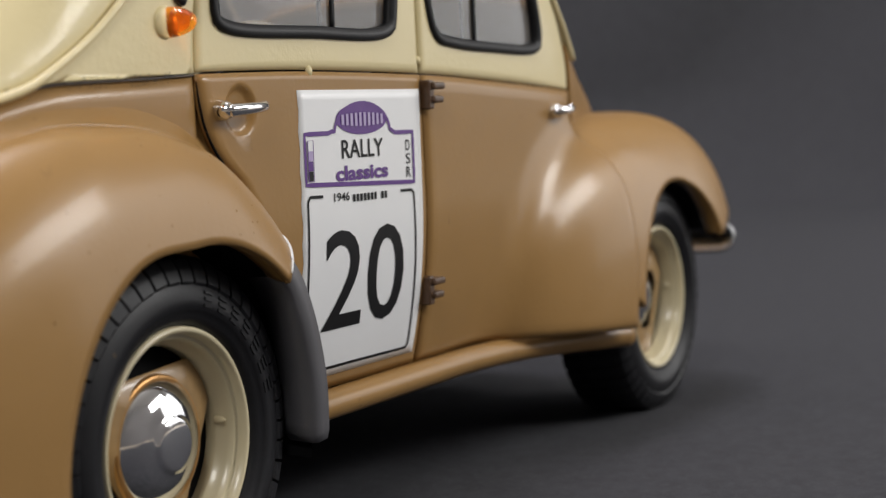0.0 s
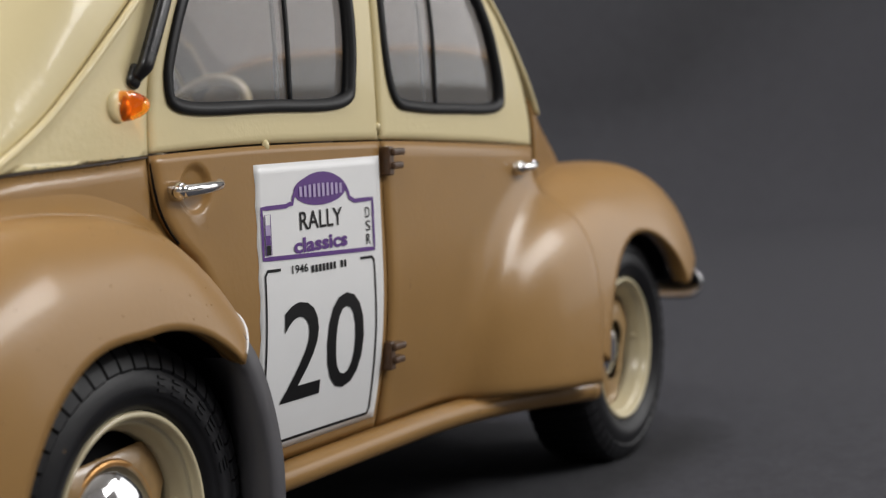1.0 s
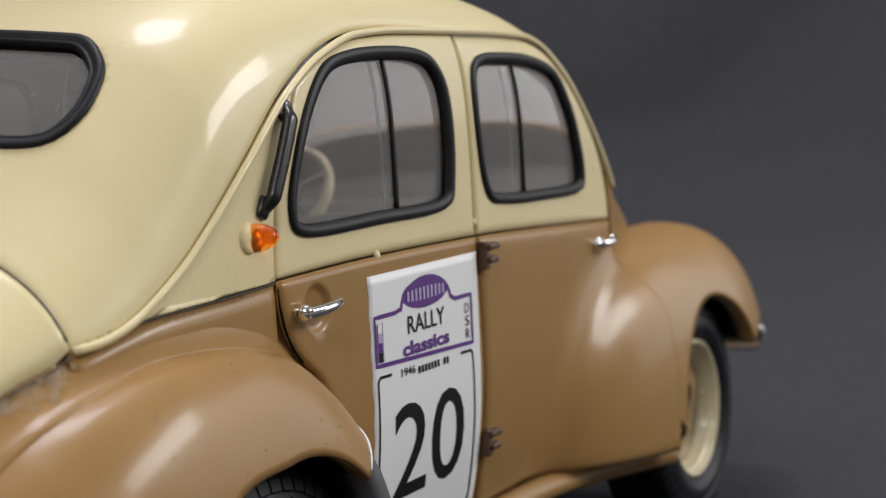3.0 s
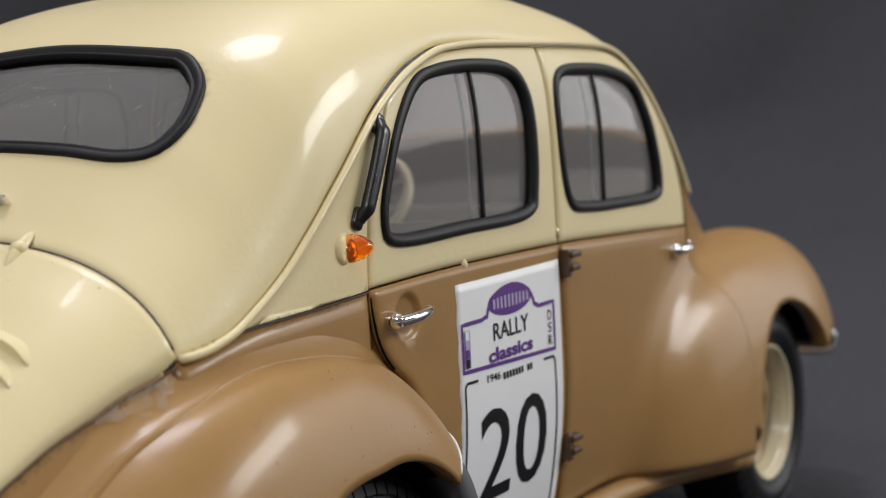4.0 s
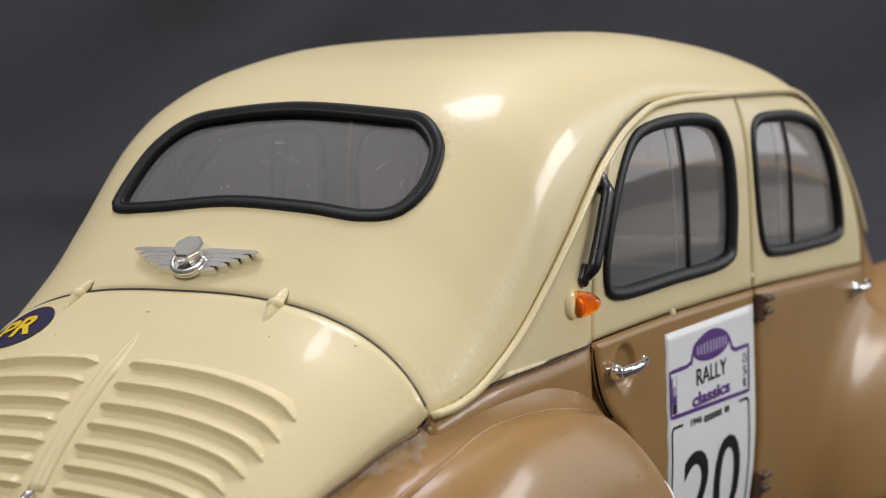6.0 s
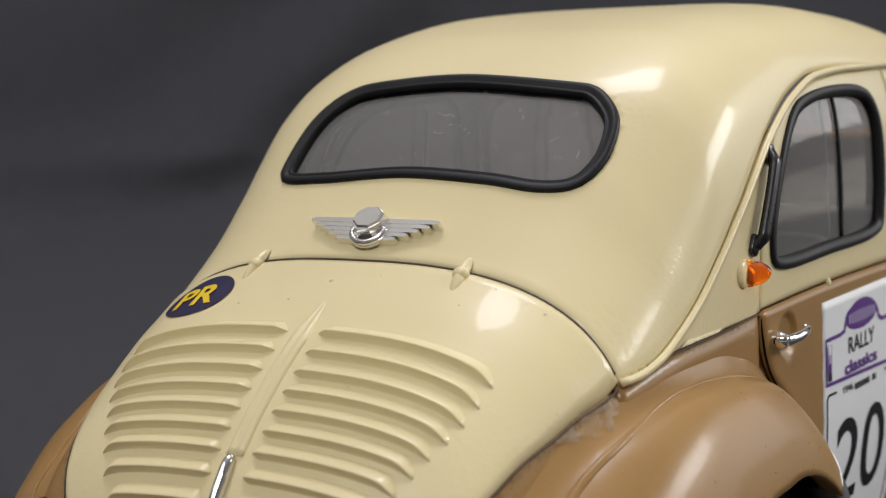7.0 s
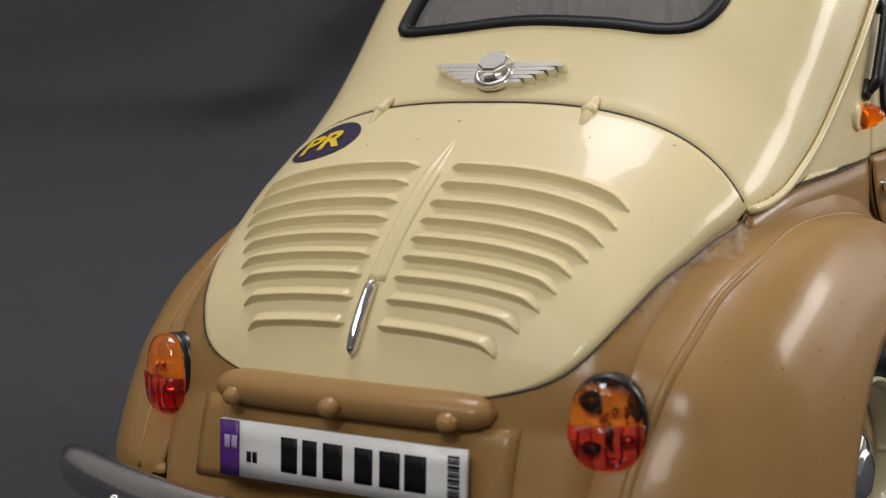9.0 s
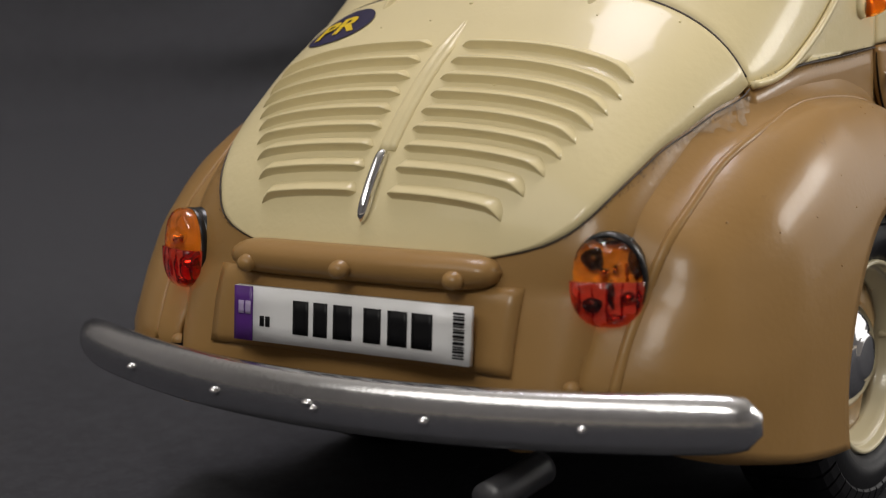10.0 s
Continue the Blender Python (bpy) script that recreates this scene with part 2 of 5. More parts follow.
def wing(x, y, z, cx, ar, af, cy, b, cz, c, p, q):
    dx = np.where(x < cx, (cx - x) / ar, (x - cx) / af)
    dy = np.maximum(np.abs(y) - cy, 0) / b
    s = np.abs(dx)**p + dy**q + (np.abs(z - cz) / c)**q
    return (s**(1 / q) - 1) * b


REAR_HIGH = curve((-0.82, -0.76, -0.70, -0.61, -0.5, -0.36, -0.2, -0.05, 0.1, 0.22, 0.316, 0.37, 0.43),
                  (0.242, 0.321, 0.369, 0.419, 0.475, 0.540, 0.577, 0.577, 0.549, 0.474, 0.369, 0.286, 0.176))
REAR_OUT = curve((-0.82, -0.79, -0.74, -0.65, -0.5, -0.3, 0.0, 0.2, 0.33, 0.43), (0.15, 0.17, 0.195, 0.235, 0.282, 0.302, 0.293, 0.287, 0.268, 0.235))


def wing_rear(x, y, z):
    x = x - 0.05 * np.clip((z - 0.38) / 0.15, 0, 1) * np.clip((-0.5 - x) / 0.2, 0, 1)
    end = np.sqrt(1 - np.clip((-0.68 - x) / 0.13, 0, 0.999)**2.2)
    dy = np.maximum(np.abs(y) - np.where(y > 0, 0.448, 0.43), 0) / (REAR_OUT(x) * end)
    # the crown dips towards the body, so that a valley runs along the joint
    high = REAR_HIGH(x) * end**0.5 * (1 - 0.065 * np.clip((0.64 - np.abs(y)) / 0.085, 0, 1.2)**2 * np.clip((x + 0.45) / 0.2, 0, 1))
    s = dy**3.18 + (np.maximum(z - 0.25, 0) / high)**3.18
    return (s**(1 / 3.18) - 1) * 0.2 + np.maximum(0, -0.805 - x) + np.maximum(0, x - 0.425)


def rear_form(x, y, z):
    """Body and rear wing with a fillet between them."""
    a, b, k = hull(x, y, z), wing_rear(x, y, z), 0.032
    h = np.clip(0.5 + 0.5 * (b - a) / k, 0, 1)
    return b * (1 - h) + a * h - k * h * (1 - h)


def wing_front(x, y, z):
    return wing(x, y, z, 2.20, 0.90, 0.535, 0.42, 0.30, 0.25, 0.532, 3.0, 2.6)


def side_form(x, y, z):
    """Body and front wing flowing into each other."""
    a, b, k = hull(x, y, z), wing_front(x, y, z), 0.042
    h = np.clip(0.5 + 0.5 * (b - a) / k, 0, 1)
    return b * (1 - h) + a * h - k * h * (1 - h)


def cast(form, eye, way, far=1.5, steps=90):
    """Where rays from inside leave the form."""
    eye, way = np.broadcast_arrays(np.asarray(eye, float), np.asarray(way, float))
    lo, hi = np.zeros(eye.shape[:-1]), np.full(eye.shape[:-1], far)
    done = np.zeros(eye.shape[:-1], bool)
    for i in range(1, steps + 1):
        d = far * i / steps
        p = eye + d * way
        out = form(p[..., 0], p[..., 1], p[..., 2]) > 0
        first = out & ~done
        lo, hi = np.where(first, far * (i - 1) / steps, lo), np.where(first, d, hi)
        done |= out
    for _ in range(22):
        mid = (lo + hi) / 2
        p = eye + mid[..., None] * way
        out = form(p[..., 0], p[..., 1], p[..., 2]) > 0
        lo, hi = np.where(out, lo, mid), np.where(out, mid, hi)
    return eye + hi[..., None] * way


def slope(form, p, e=0.004):
    x, y, z = p[..., 0], p[..., 1], p[..., 2]
    g = np.stack([form(x + e, y, z) - form(x - e, y, z), form(x, y + e, z) - form(x, y - e, z), form(x, y, z + e) - form(x, y, z - e)], -1)
    return g / np.maximum(np.linalg.norm(g, axis=-1, keepdims=True), 1e-9)


def on_side(form, x, z, side=-1, lift=0.0):
    """Points of the flank over x and z."""
    x, z = np.broadcast_arrays(np.asarray(x, float), np.asarray(z, float))
    eye = np.stack([x, 0 * x, z], -1)
    p = cast(form, eye, np.array([0, side, 0.0]), 0.9)
    return p + lift * slope(form, p) if lift else p


def on_tail(y, ang, lift=0.0, form=hull):
    """Points of the tail: rays square to the y axis from a line inside it; ang in degrees, 90 up, 180 to the rear."""
    y, ang = np.broadcast_arrays(np.asarray(y, float), np.radians(np.asarray(ang, float)))
    eye = np.stack([0 * y - 0.325, y, 0 * y + 0.58], -1)
    p = cast(form, eye, np.stack([np.cos(ang), 0 * y, np.sin(ang)], -1), 0.9)
    return p + lift * slope(form, p) if lift else p


def on_top(x, phi, lift=0.0, form=hull):
    """Points of the roof: rays in a slice of the body from its axis; phi in degrees, 0 to the left, 90 up, 180 to the right."""
    x, phi = np.broadcast_arrays(np.asarray(x, float), np.radians(np.asarray(phi, float)))
    eye = np.stack([x, 0 * x, np.minimum(0.80, TOP(x) - 0.1)], -1)
    p = cast(form, eye, np.stack([0 * x, np.cos(phi), np.sin(phi)], -1), 1.0)
    return p + lift * slope(form, p) if lift else p

# ---- mesh builders (lengths of the real car; written at 1:24) ----


def part(name, verts, faces, mat, parent=None, label="", smooth=True):
    me = bpy.data.meshes.new(name)
    me.from_pydata((np.asarray(verts, float).reshape(-1, 3) * S).tolist(), [], [tuple(int(i) for i in f) for f in faces])
    me.materials.append(mat)
    if smooth:
        me.polygons.foreach_set("use_smooth", [True] * len(me.polygons))
    me.update()
    ob = new(name, me)
    ob.parent = parent
    return tagged(ob, label)


def from_bm(name, bm, mat, parent=None, label="", smooth=False):
    """A bmesh in lengths of the real car as one object."""
    bmesh.ops.scale(bm, vec=(S, S, S), verts=bm.verts)
    me = bpy.data.meshes.new(name)
    bm.to_mesh(me)
    bm.free()
    me.materials.append(mat)
    if smooth:
        me.polygons.foreach_set("use_smooth", [True] * len(me.polygons))
    ob = new(name, me)
    ob.parent = parent
    return tagged(ob, label)


def thing(name, label, category, group="", at=(0, 0, 0)):
    ob = new(name)
    ob.empty_display_size = 0.01
    ob.location = Vector(at) * S
    return tagged(ob, label, category, group)


def sheet(name, p, n, mat, parent=None, label="", thick=0.012, keep=None, rolled=0.004, lining=None):
    """A panel from a grid of points with normals: outer skin, inner skin and the edge between."""
    p, n = np.array(p, float), np.array(n, float)
    rows, cols = p.shape[:2]
    outer = p.copy()
    if rolled:
        edge = np.zeros((rows, cols, 1))
        edge[0], edge[-1], edge[:, 0], edge[:, -1] = 1, 1, 1, 1
        outer -= rolled * edge * n
    inner = p - thick * n
    verts = np.concatenate([outer.reshape(-1, 3), inner.reshape(-1, 3)])
    at = np.arange(rows * cols).reshape(rows, cols)
    live = np.ones((rows - 1, cols - 1), bool) if keep is None else keep
    faces, half, edges = [], rows * cols, {}
    for i in range(rows - 1):
        for j in range(cols - 1):
            if live[i, j]:
                q = (at[i, j], at[i + 1, j], at[i + 1, j + 1], at[i, j + 1])
                faces.append(q)
                faces.append(tuple(half + k for k in reversed(q)))
                for a, b in zip(q, q[1:] + q[:1]):
                    key = (min(a, b), max(a, b))
                    edges[key] = None if key in edges else (a, b)
    skins = len(faces)
    for e in edges.values():
        if e:
            a, b = e
            faces.append((b, a, half + a, half + b))
    ob = part(name, verts, faces, mat, parent, label)
    if lining:
        ob.data.materials.append(lining)
        for k in range(1, skins, 2):
            ob.data.polygons[k].material_index = 1
    return ob


def spline(points, n, closed=False):
    """A smooth line through points, evenly set."""
    pts = np.array(points, float)
    m = len(pts)
    if closed:
        q = np.concatenate([pts[-1:], pts, pts[:2]])
    else:
        q = np.concatenate([2 * pts[:1] - pts[1:2], pts, 2 * pts[-1:] - pts[-2:-1]])
    out = []
    for i in range(m if closed else m - 1):
        a, b, c, d = q[i:i + 4]
        for u in np.linspace(0, 1, 12, endpoint=False):
            out.append(0.5 * (2 * b + (c - a) * u + (2 * a - 5 * b + 4 * c - d) * u**2 + (3 * b - a - 3 * c + d) * u**3))
    out.append(pts[0] if closed else pts[-1])
    out = np.array(out)
    run = np.r_[0, np.cumsum(np.linalg.norm(np.diff(out, axis=0), axis=1))]
    at = np.linspace(0, run[-1], n + 1)[:-1] if closed else np.linspace(0, run[-1], n)
    return np.stack([np.interp(at, run, out[:, k]) for k in range(out.shape[1])], -1)


def sweep(name, path, normal, profile, mat, parent=None, label="", closed=False, scale=None):
    """A profile (across, out) carried along a path lying on a surface."""
    path, normal, prof = np.array(path, float), np.array(normal, float), np.array(profile, float)
    k, m = len(path), len(prof)
    t = np.roll(path, -1, 0) - np.roll(path, 1, 0) if closed else np.gradient(path, axis=0)
    t /= np.maximum(np.linalg.norm(t, axis=1, keepdims=True), 1e-9)
    b = np.cross(t, normal)
    b /= np.maximum(np.linalg.norm(b, axis=1, keepdims=True), 1e-9)
    o = np.cross(b, t)
    sc = np.ones(k) if scale is None else np.asarray(scale, float)
    v = path[:, None] + sc[:, None, None] * (prof[None, :, :1] * b[:, None] + prof[None, :, 1:] * o[:, None])
    faces = []
    for i in range(k if closed else k - 1):
        for j in range(m):
            i2, j2 = (i + 1) % k, (j + 1) % m
            faces.append((i * m + j, i * m + j2, i2 * m + j2, i2 * m + j))
    if not closed:
        faces += [tuple(range(m))[::-1], tuple((k - 1) * m + j for j in range(m))]
    return part(name, v, faces, mat, parent, label)


def oval(a, b, n=10, shift=0.0):
    return [(a * math.cos(2 * math.pi * i / n), shift + b * math.sin(2 * math.pi * i / n)) for i in range(n)]


def lathe(name, profile, centre, side, mat, parent=None, label="", n=64):
    """A profile (radius, outward) turned about the axle; side -1: outward is to the right."""
    prof = np.array(profile, float)
    a = np.linspace(0, 2 * np.pi, n, endpoint=False)
    v = np.stack([centre[0] + prof[None, :, 0] * np.cos(a)[:, None], centre[1] + side * (prof[None, :, 1] + 0 * a[:, None]),
                  centre[2] + prof[None, :, 0] * np.sin(a)[:, None]], -1)
    m = len(prof)
    faces = [(i * m + j, i * m + j + 1, (i + 1) % n * m + j + 1, (i + 1) % n * m + j) for i in range(n) for j in range(m - 1)]
    return part(name, v, faces, mat, parent, label)


def dome(name, centre, normal, rx, ry, high, mat, parent=None, label="", up=(0, 0, 1), power=2.0, n=28, rings=9, square=2.0):
    """A cushion-like button on a surface."""
    nrm = np.array(normal, float) / np.linalg.norm(normal)
    u = np.cross(up, nrm)
    u /= np.linalg.norm(u)
    w = np.cross(nrm, u)
    v, faces = [np.array(centre) + high * nrm], []
    for i in range(1, rings + 1):
        r = math.sin(math.pi / 2 * i / rings)
        h = high * math.cos(math.pi / 2 * i / rings)**(2 / power)
        for j in range(n):
            a = 2 * math.pi * j / n
            c, s = math.cos(a), math.sin(a)
            k = (abs(c)**square + abs(s)**square)**(-1 / square)
            v.append(np.array(centre) + r * k * (rx * c * u + ry * s * w) + h * nrm)
    for j in range(n):
        faces.append((0, 1 + j, 1 + (j + 1) % n))
        for i in range(rings - 1):
            a, b = 1 + i * n, 1 + (i + 1) * n
            faces.append((a + j, b + j, b + (j + 1) % n, a + (j + 1) % n))
    return part(name, v, faces, mat, parent, label)


def inside(poly, x, y):
    poly = np.asarray(poly)
    hit = np.zeros(np.shape(x), bool)
    for (x0, y0), (x1, y1) in zip(poly, np.roll(poly, -1, 0)):
        if y0 != y1:
            hit ^= ((y0 > y) != (y1 > y)) & (x < (x1 - x0) * (y - y0) / (y1 - y0) + x0)
    return hit


def mid(a):
    return (a[:-1, :-1] + a[1:, :-1] + a[1:, 1:] + a[:-1, 1:]) / 4


def block(name, low, high, mat, parent=None, label="", bevel=0.01):
    bm = bmesh.new()
    bmesh.ops.create_cube(bm, size=1)
    for v in bm.verts:
        v.co = [low[k] + (v.co[k] + 0.5) * (high[k] - low[k]) for k in range(3)]
    if bevel:
        bmesh.ops.bevel(bm, geom=bm.edges[:], offset=bevel, segments=3, affect="EDGES", profile=0.5)
    return from_bm(name, bm, mat, parent, label, smooth=False)


# ---- setting ----
def build_backdrop():
    """One length of charcoal cloth: it lies under the car, and rises behind it in a soft bend."""
    ang = math.radians(33)
    fwd, lat = np.array([math.cos(ang), math.sin(ang), 0]), np.array([-math.sin(ang), math.cos(ang), 0])
    s = np.r_[np.linspace(-5.5, 6.5, 36), np.linspace(6.7, 11.2, 60), np.linspace(11.5, 22, 40)]
    q = np.linspace(-9, 16, 110)
    bend, r = 9.3, 1.0
    ss, qq = np.meshgrid(s, q, indexing="ij")
    arc = np.clip((ss - bend) / r, 0, np.pi / 2)
    along = np.where(ss < bend, ss, bend + r * np.sin(arc))
    up = r * (1 - np.cos(arc)) + np.maximum(0, ss - bend - r * np.pi / 2)
    rise = np.clip(up / 2.5, 0, 1)
    fold = rise * (0.9 * np.abs(np.sin(0.62 * (qq + 1.0 * up) + 0.5)) + 0.35 * np.sin(1.7 * (qq + 1.4 * up) + 1.0) + 0.08 * np.sin(5.1 * (qq + 0.5 * up) + 2.0))
    # one deep diagonal crease, overhung from its upper side
    d = 0.66 * (qq - 2.1) + 0.75 * (up - 0.3)
    crease = -0.75 * np.exp(-np.maximum(d, 0) / 1.3) / (1 + np.exp(-d / 0.13)) * np.clip((up - 0.05) / 0.5, 0, 1)
    along = along + 0.6 * fold + crease + 0.45 * up
    p = along[..., None] * fwd + qq[..., None] * lat + (up - 0.012)[..., None] * np.array([0, 0, 1.0])
    rows, cols = ss.shape
    at = np.arange(rows * cols).reshape(rows, cols)
    faces = [(at[i, j], at[i, j + 1], at[i + 1, j + 1], at[i + 1, j]) for i in range(rows - 1) for j in range(cols - 1)]
    tagged(part("backdrop", p, faces, CLOTH), "charcoal grey cloth laid under the model and hung behind it", "backdrop", kind="structure")


build_backdrop()


def build_room():
    """Plain walls, floor and ceiling round the table, out of sight."""
    def slab(name, low, high, mat, label):
        bm = bmesh.new()
        bmesh.ops.create_cube(bm, size=1)
        for v in bm.verts:
            v.co = [low[k] + (v.co[k] + 0.5) * (high[k] - low[k]) for k in range(3)]
        me = bpy.data.meshes.new(name)
        bm.to_mesh(me)
        bm.free()
        me.materials.append(mat)
        tagged(new(name, me), label, "wall", kind="structure")
    slab("wall_north", (-2.1, 2.0, -0.8), (2.1, 2.1, 1.7), WALLPAINT, "plain painted room wall")
    slab("wall_south", (-2.1, -2.1, -0.8), (2.1, -2.0, 1.7), WALLPAINT, "plain painted room wall")
    slab("wall_east", (2.1, -2.1, -0.8), (2.2, 2.1, 1.7), WALLPAINT, "plain painted room wall")
    slab("wall_west", (-2.2, -2.1, -0.8), (-2.1, 2.1, 1.7), WALLPAINT, "plain painted room wall")
    slab("ceiling", (-2.2, -2.1, 1.7), (2.2, 2.1, 1.8), CEILINGPAINT, "plain painted room ceiling")
    # unseen pale table, added so the chrome reflects something lighter than the cloth
    slab("unseen_table", (-0.9, -0.9, -0.8), (1.0, 1.0, -0.0016), TABLE, "unseen pale table under the cloth, added to lighten chrome reflections")
    slab("floor", (-2.2, -2.1, -0.9), (2.2, 2.1, -0.8), WALLPAINT, "plain room floor")


build_room()

# ---- the model car ----
car = thing("model_car", "cream and tan scale model car with rally decals on grey cloth", "model car")
DRIP = curve((-0.343, -0.292, -0.229, -0.152, -0.083, -0.008, 0.097, 0.257, 0.394, 0.539, 0.70, 1.0, 1.36, 1.48, 1.6, 1.754, 1.834),
             (0.829, 0.834, 0.851, 0.890, 0.933, 0.992, 1.080, 1.203, 1.268, 1.304, 1.312, 1.312, 1.305, 1.280, 1.18, 1.005, 0.90))
DRIP_X = curve((0.829, 0.834, 0.851, 0.890, 0.933, 0.992, 1.080, 1.203, 1.268), (-0.343, -0.292, -0.229, -0.152, -0.083, -0.008, 0.097, 0.257, 0.394))
LINE = curve((-0.33, -0.16, 0.0, 0.17, 0.5, 0.94, 1.27, 1.75, 1.9), (0.832, 0.860, 0.866, 0.874, 0.880, 0.875, 0.862, 0.838, 0.83))

REAR_PANE = spline([(0.304, 1.142), (0.320, 1.182), (0.307, 1.255), (0.250, 1.308), (0.160, 1.326), (-0.02, 1.334), (-0.260, 1.315), (-0.316, 1.302), (-0.360, 1.268), (-0.378, 1.234), (-0.380, 1.180),
                    (-0.352, 1.140), (-0.288, 1.133), (-0.175, 1.147), (0.005, 1.156), (0.194, 1.143)], 96, True)
SIDE_PANE_R = spline([(0.217, 0.995), (0.246, 1.085), (0.305, 1.178), (0.385, 1.247), (0.480, 1.272), (0.620, 1.280), (0.750, 1.273), (0.815, 1.245), (0.848, 1.170), (0.843, 1.010), (0.795, 0.948), (0.53, 0.942), (0.262, 0.944)], 96, True)
SIDE_PANE_F = spline([(0.966, 1.200), (1.020, 1.258), (1.180, 1.265), (1.330, 1.256), (1.450, 1.225), (1.495, 1.160), (1.528, 1.083), (1.556, 0.970), (1.515, 0.928), (1.300, 0.927), (1.100, 0.934), (1.005, 0.955), (0.968, 1.050)], 96, True)


def shrink(poly, d):
    c = poly.mean(0)
    t = np.roll(poly, -1, 0) - np.roll(poly, 1, 0)
    n = np.stack([t[:, 1], -t[:, 0]], -1)
    n /= np.linalg.norm(n, axis=1, keepdims=True)
    n *= np.sign(((poly - c) * n).sum(1).mean())
    return poly - d * n


def on_back(y, z, lift=0.0):
    """Points of the back of the cabin over y and z."""
    y, z = np.broadcast_arrays(np.asarray(y, float), np.asarray(z, float))
    eye = np.stack([0 * y + 0.6, y, z], -1)
    p = cast(hull, eye, np.array([-1.0, 0, 0]), 1.5)
    return p + lift * slope(hull, p) if lift else p


def build_roof():
    x = np.r_[np.linspace(-0.337, 0.3, 62), np.linspace(0.32, 1.45, 40), np.linspace(1.47, 1.815, 28)]
    z = DRIP(x)
    flank = on_side(hull, x, z, 1)
    axis = np.minimum(0.80, TOP(x) - 0.1)
    low = np.degrees(np.arctan2(z - axis, flank[:, 1]))
    v = np.linspace(0, 1, 101)
    phi = low[:, None] + (180 - 2 * low[:, None]) * v
    p = on_top(x[:, None], phi)
    n = slope(hull, p)
    c = mid(p)
    hole = inside(shrink(REAR_PANE, 0.005), c[..., 1], c[..., 2]) & (c[..., 0] < 0.4)
    screen = (c[..., 0] > 1.52) & (np.abs(c[..., 1]) < 0.46) & (c[..., 2] > 0.97)
    roof = sheet("roof", p, n, CREAM, car, "glossy cream painted roof and rear quarters", 0.012, ~(hole | screen), lining=INNER)
    rim = shrink(REAR_PANE, 0.007)
    path = on_back(rim[:, 0], rim[:, 1])
    seal = [(-0.013, -0.006), (-0.014, 0.004), (-0.009, 0.009), (0.000, 0.0085), (0.005, 0.003), (0.008, 0.0025), (0.011, 0.0045), (0.014, 0.002), (0.016, -0.012), (0.0, -0.016)]
    sweep("window_seal", path, slope(hull, path), seal, SEAL, roof, "dark grey rubber window seal", True)
    fill = np.linspace(0, 1, 14)[:, None, None] * (shrink(REAR_PANE, 0.02) - REAR_PANE.mean(0)) + REAR_PANE.mean(0)
    g = on_back(fill[..., 0], fill[..., 1], -0.012)
    pane = part("rear_window", g, [(i * 96 + j, i * 96 + (j + 1) % 96, (i + 1) * 96 + (j + 1) % 96, (i + 1) * 96 + j) for i in range(13) for j in range(96)], GLAZE_REAR, roof, "dusty clear plastic rear window")
    pane.visible_shadow = False
    # fine scratches and dust caught on the plastic
    rng, v, f = random.Random(21), [], []
    rim2 = shrink(REAR_PANE, 0.035)
    while len(f) < 46:
        y, z, a = rng.uniform(-0.35, 0.3), rng.uniform(1.14, 1.32), rng.uniform(0, math.pi)
        if inside(rim2, np.array(y), np.array(z)):
            half, wide = (rng.uniform(0.002, 0.007), 0.0003) if rng.random() < 0.4 else (rng.uniform(0.0005, 0.0011),) * 2
            k = len(v)
            v += [(y + half * i * math.cos(a) - wide * j * math.sin(a), z + half * i * math.sin(a) + wide * j * math.cos(a)) for i, j in ((-1, -1), (1, -1), (1, 1), (-1, 1))]
            f.append((k, k + 1, k + 2, k + 3))
    v = np.array(v)
    part("scratches", on_back(v[:, 0], v[:, 1], -0.0105), f, DUST, pane, "pale scratches and dust specks", smooth=False)
    yy, zz = np.meshgrid(np.linspace(-0.47, 0.47, 30), np.linspace(0.965, 1.37, 14), indexing="ij")
    eye = np.stack([0 * yy + 1.0, yy, zz], -1)
    g = cast(hull, eye, np.array([1.0, 0, 0]), 1.2) - np.array([0.012, 0, 0])
    sheet("windscreen", g, slope(hull, g), GLAZE, roof, "clear plastic windscreen", 0.006).visible_shadow = False
    for side in (-1, 1):
        xs = np.r_[np.linspace(-0.33, 0.5, 60), np.linspace(0.52, 1.82, 70)]
        line = spline(on_side(hull, xs, DRIP(xs), side), 160)
        sweep("drip_rail", line, slope(hull, line), oval(0.0075, 0.0075, 8, 0.002), CREAM, car, "thin raised cream gutter")


build_roof()


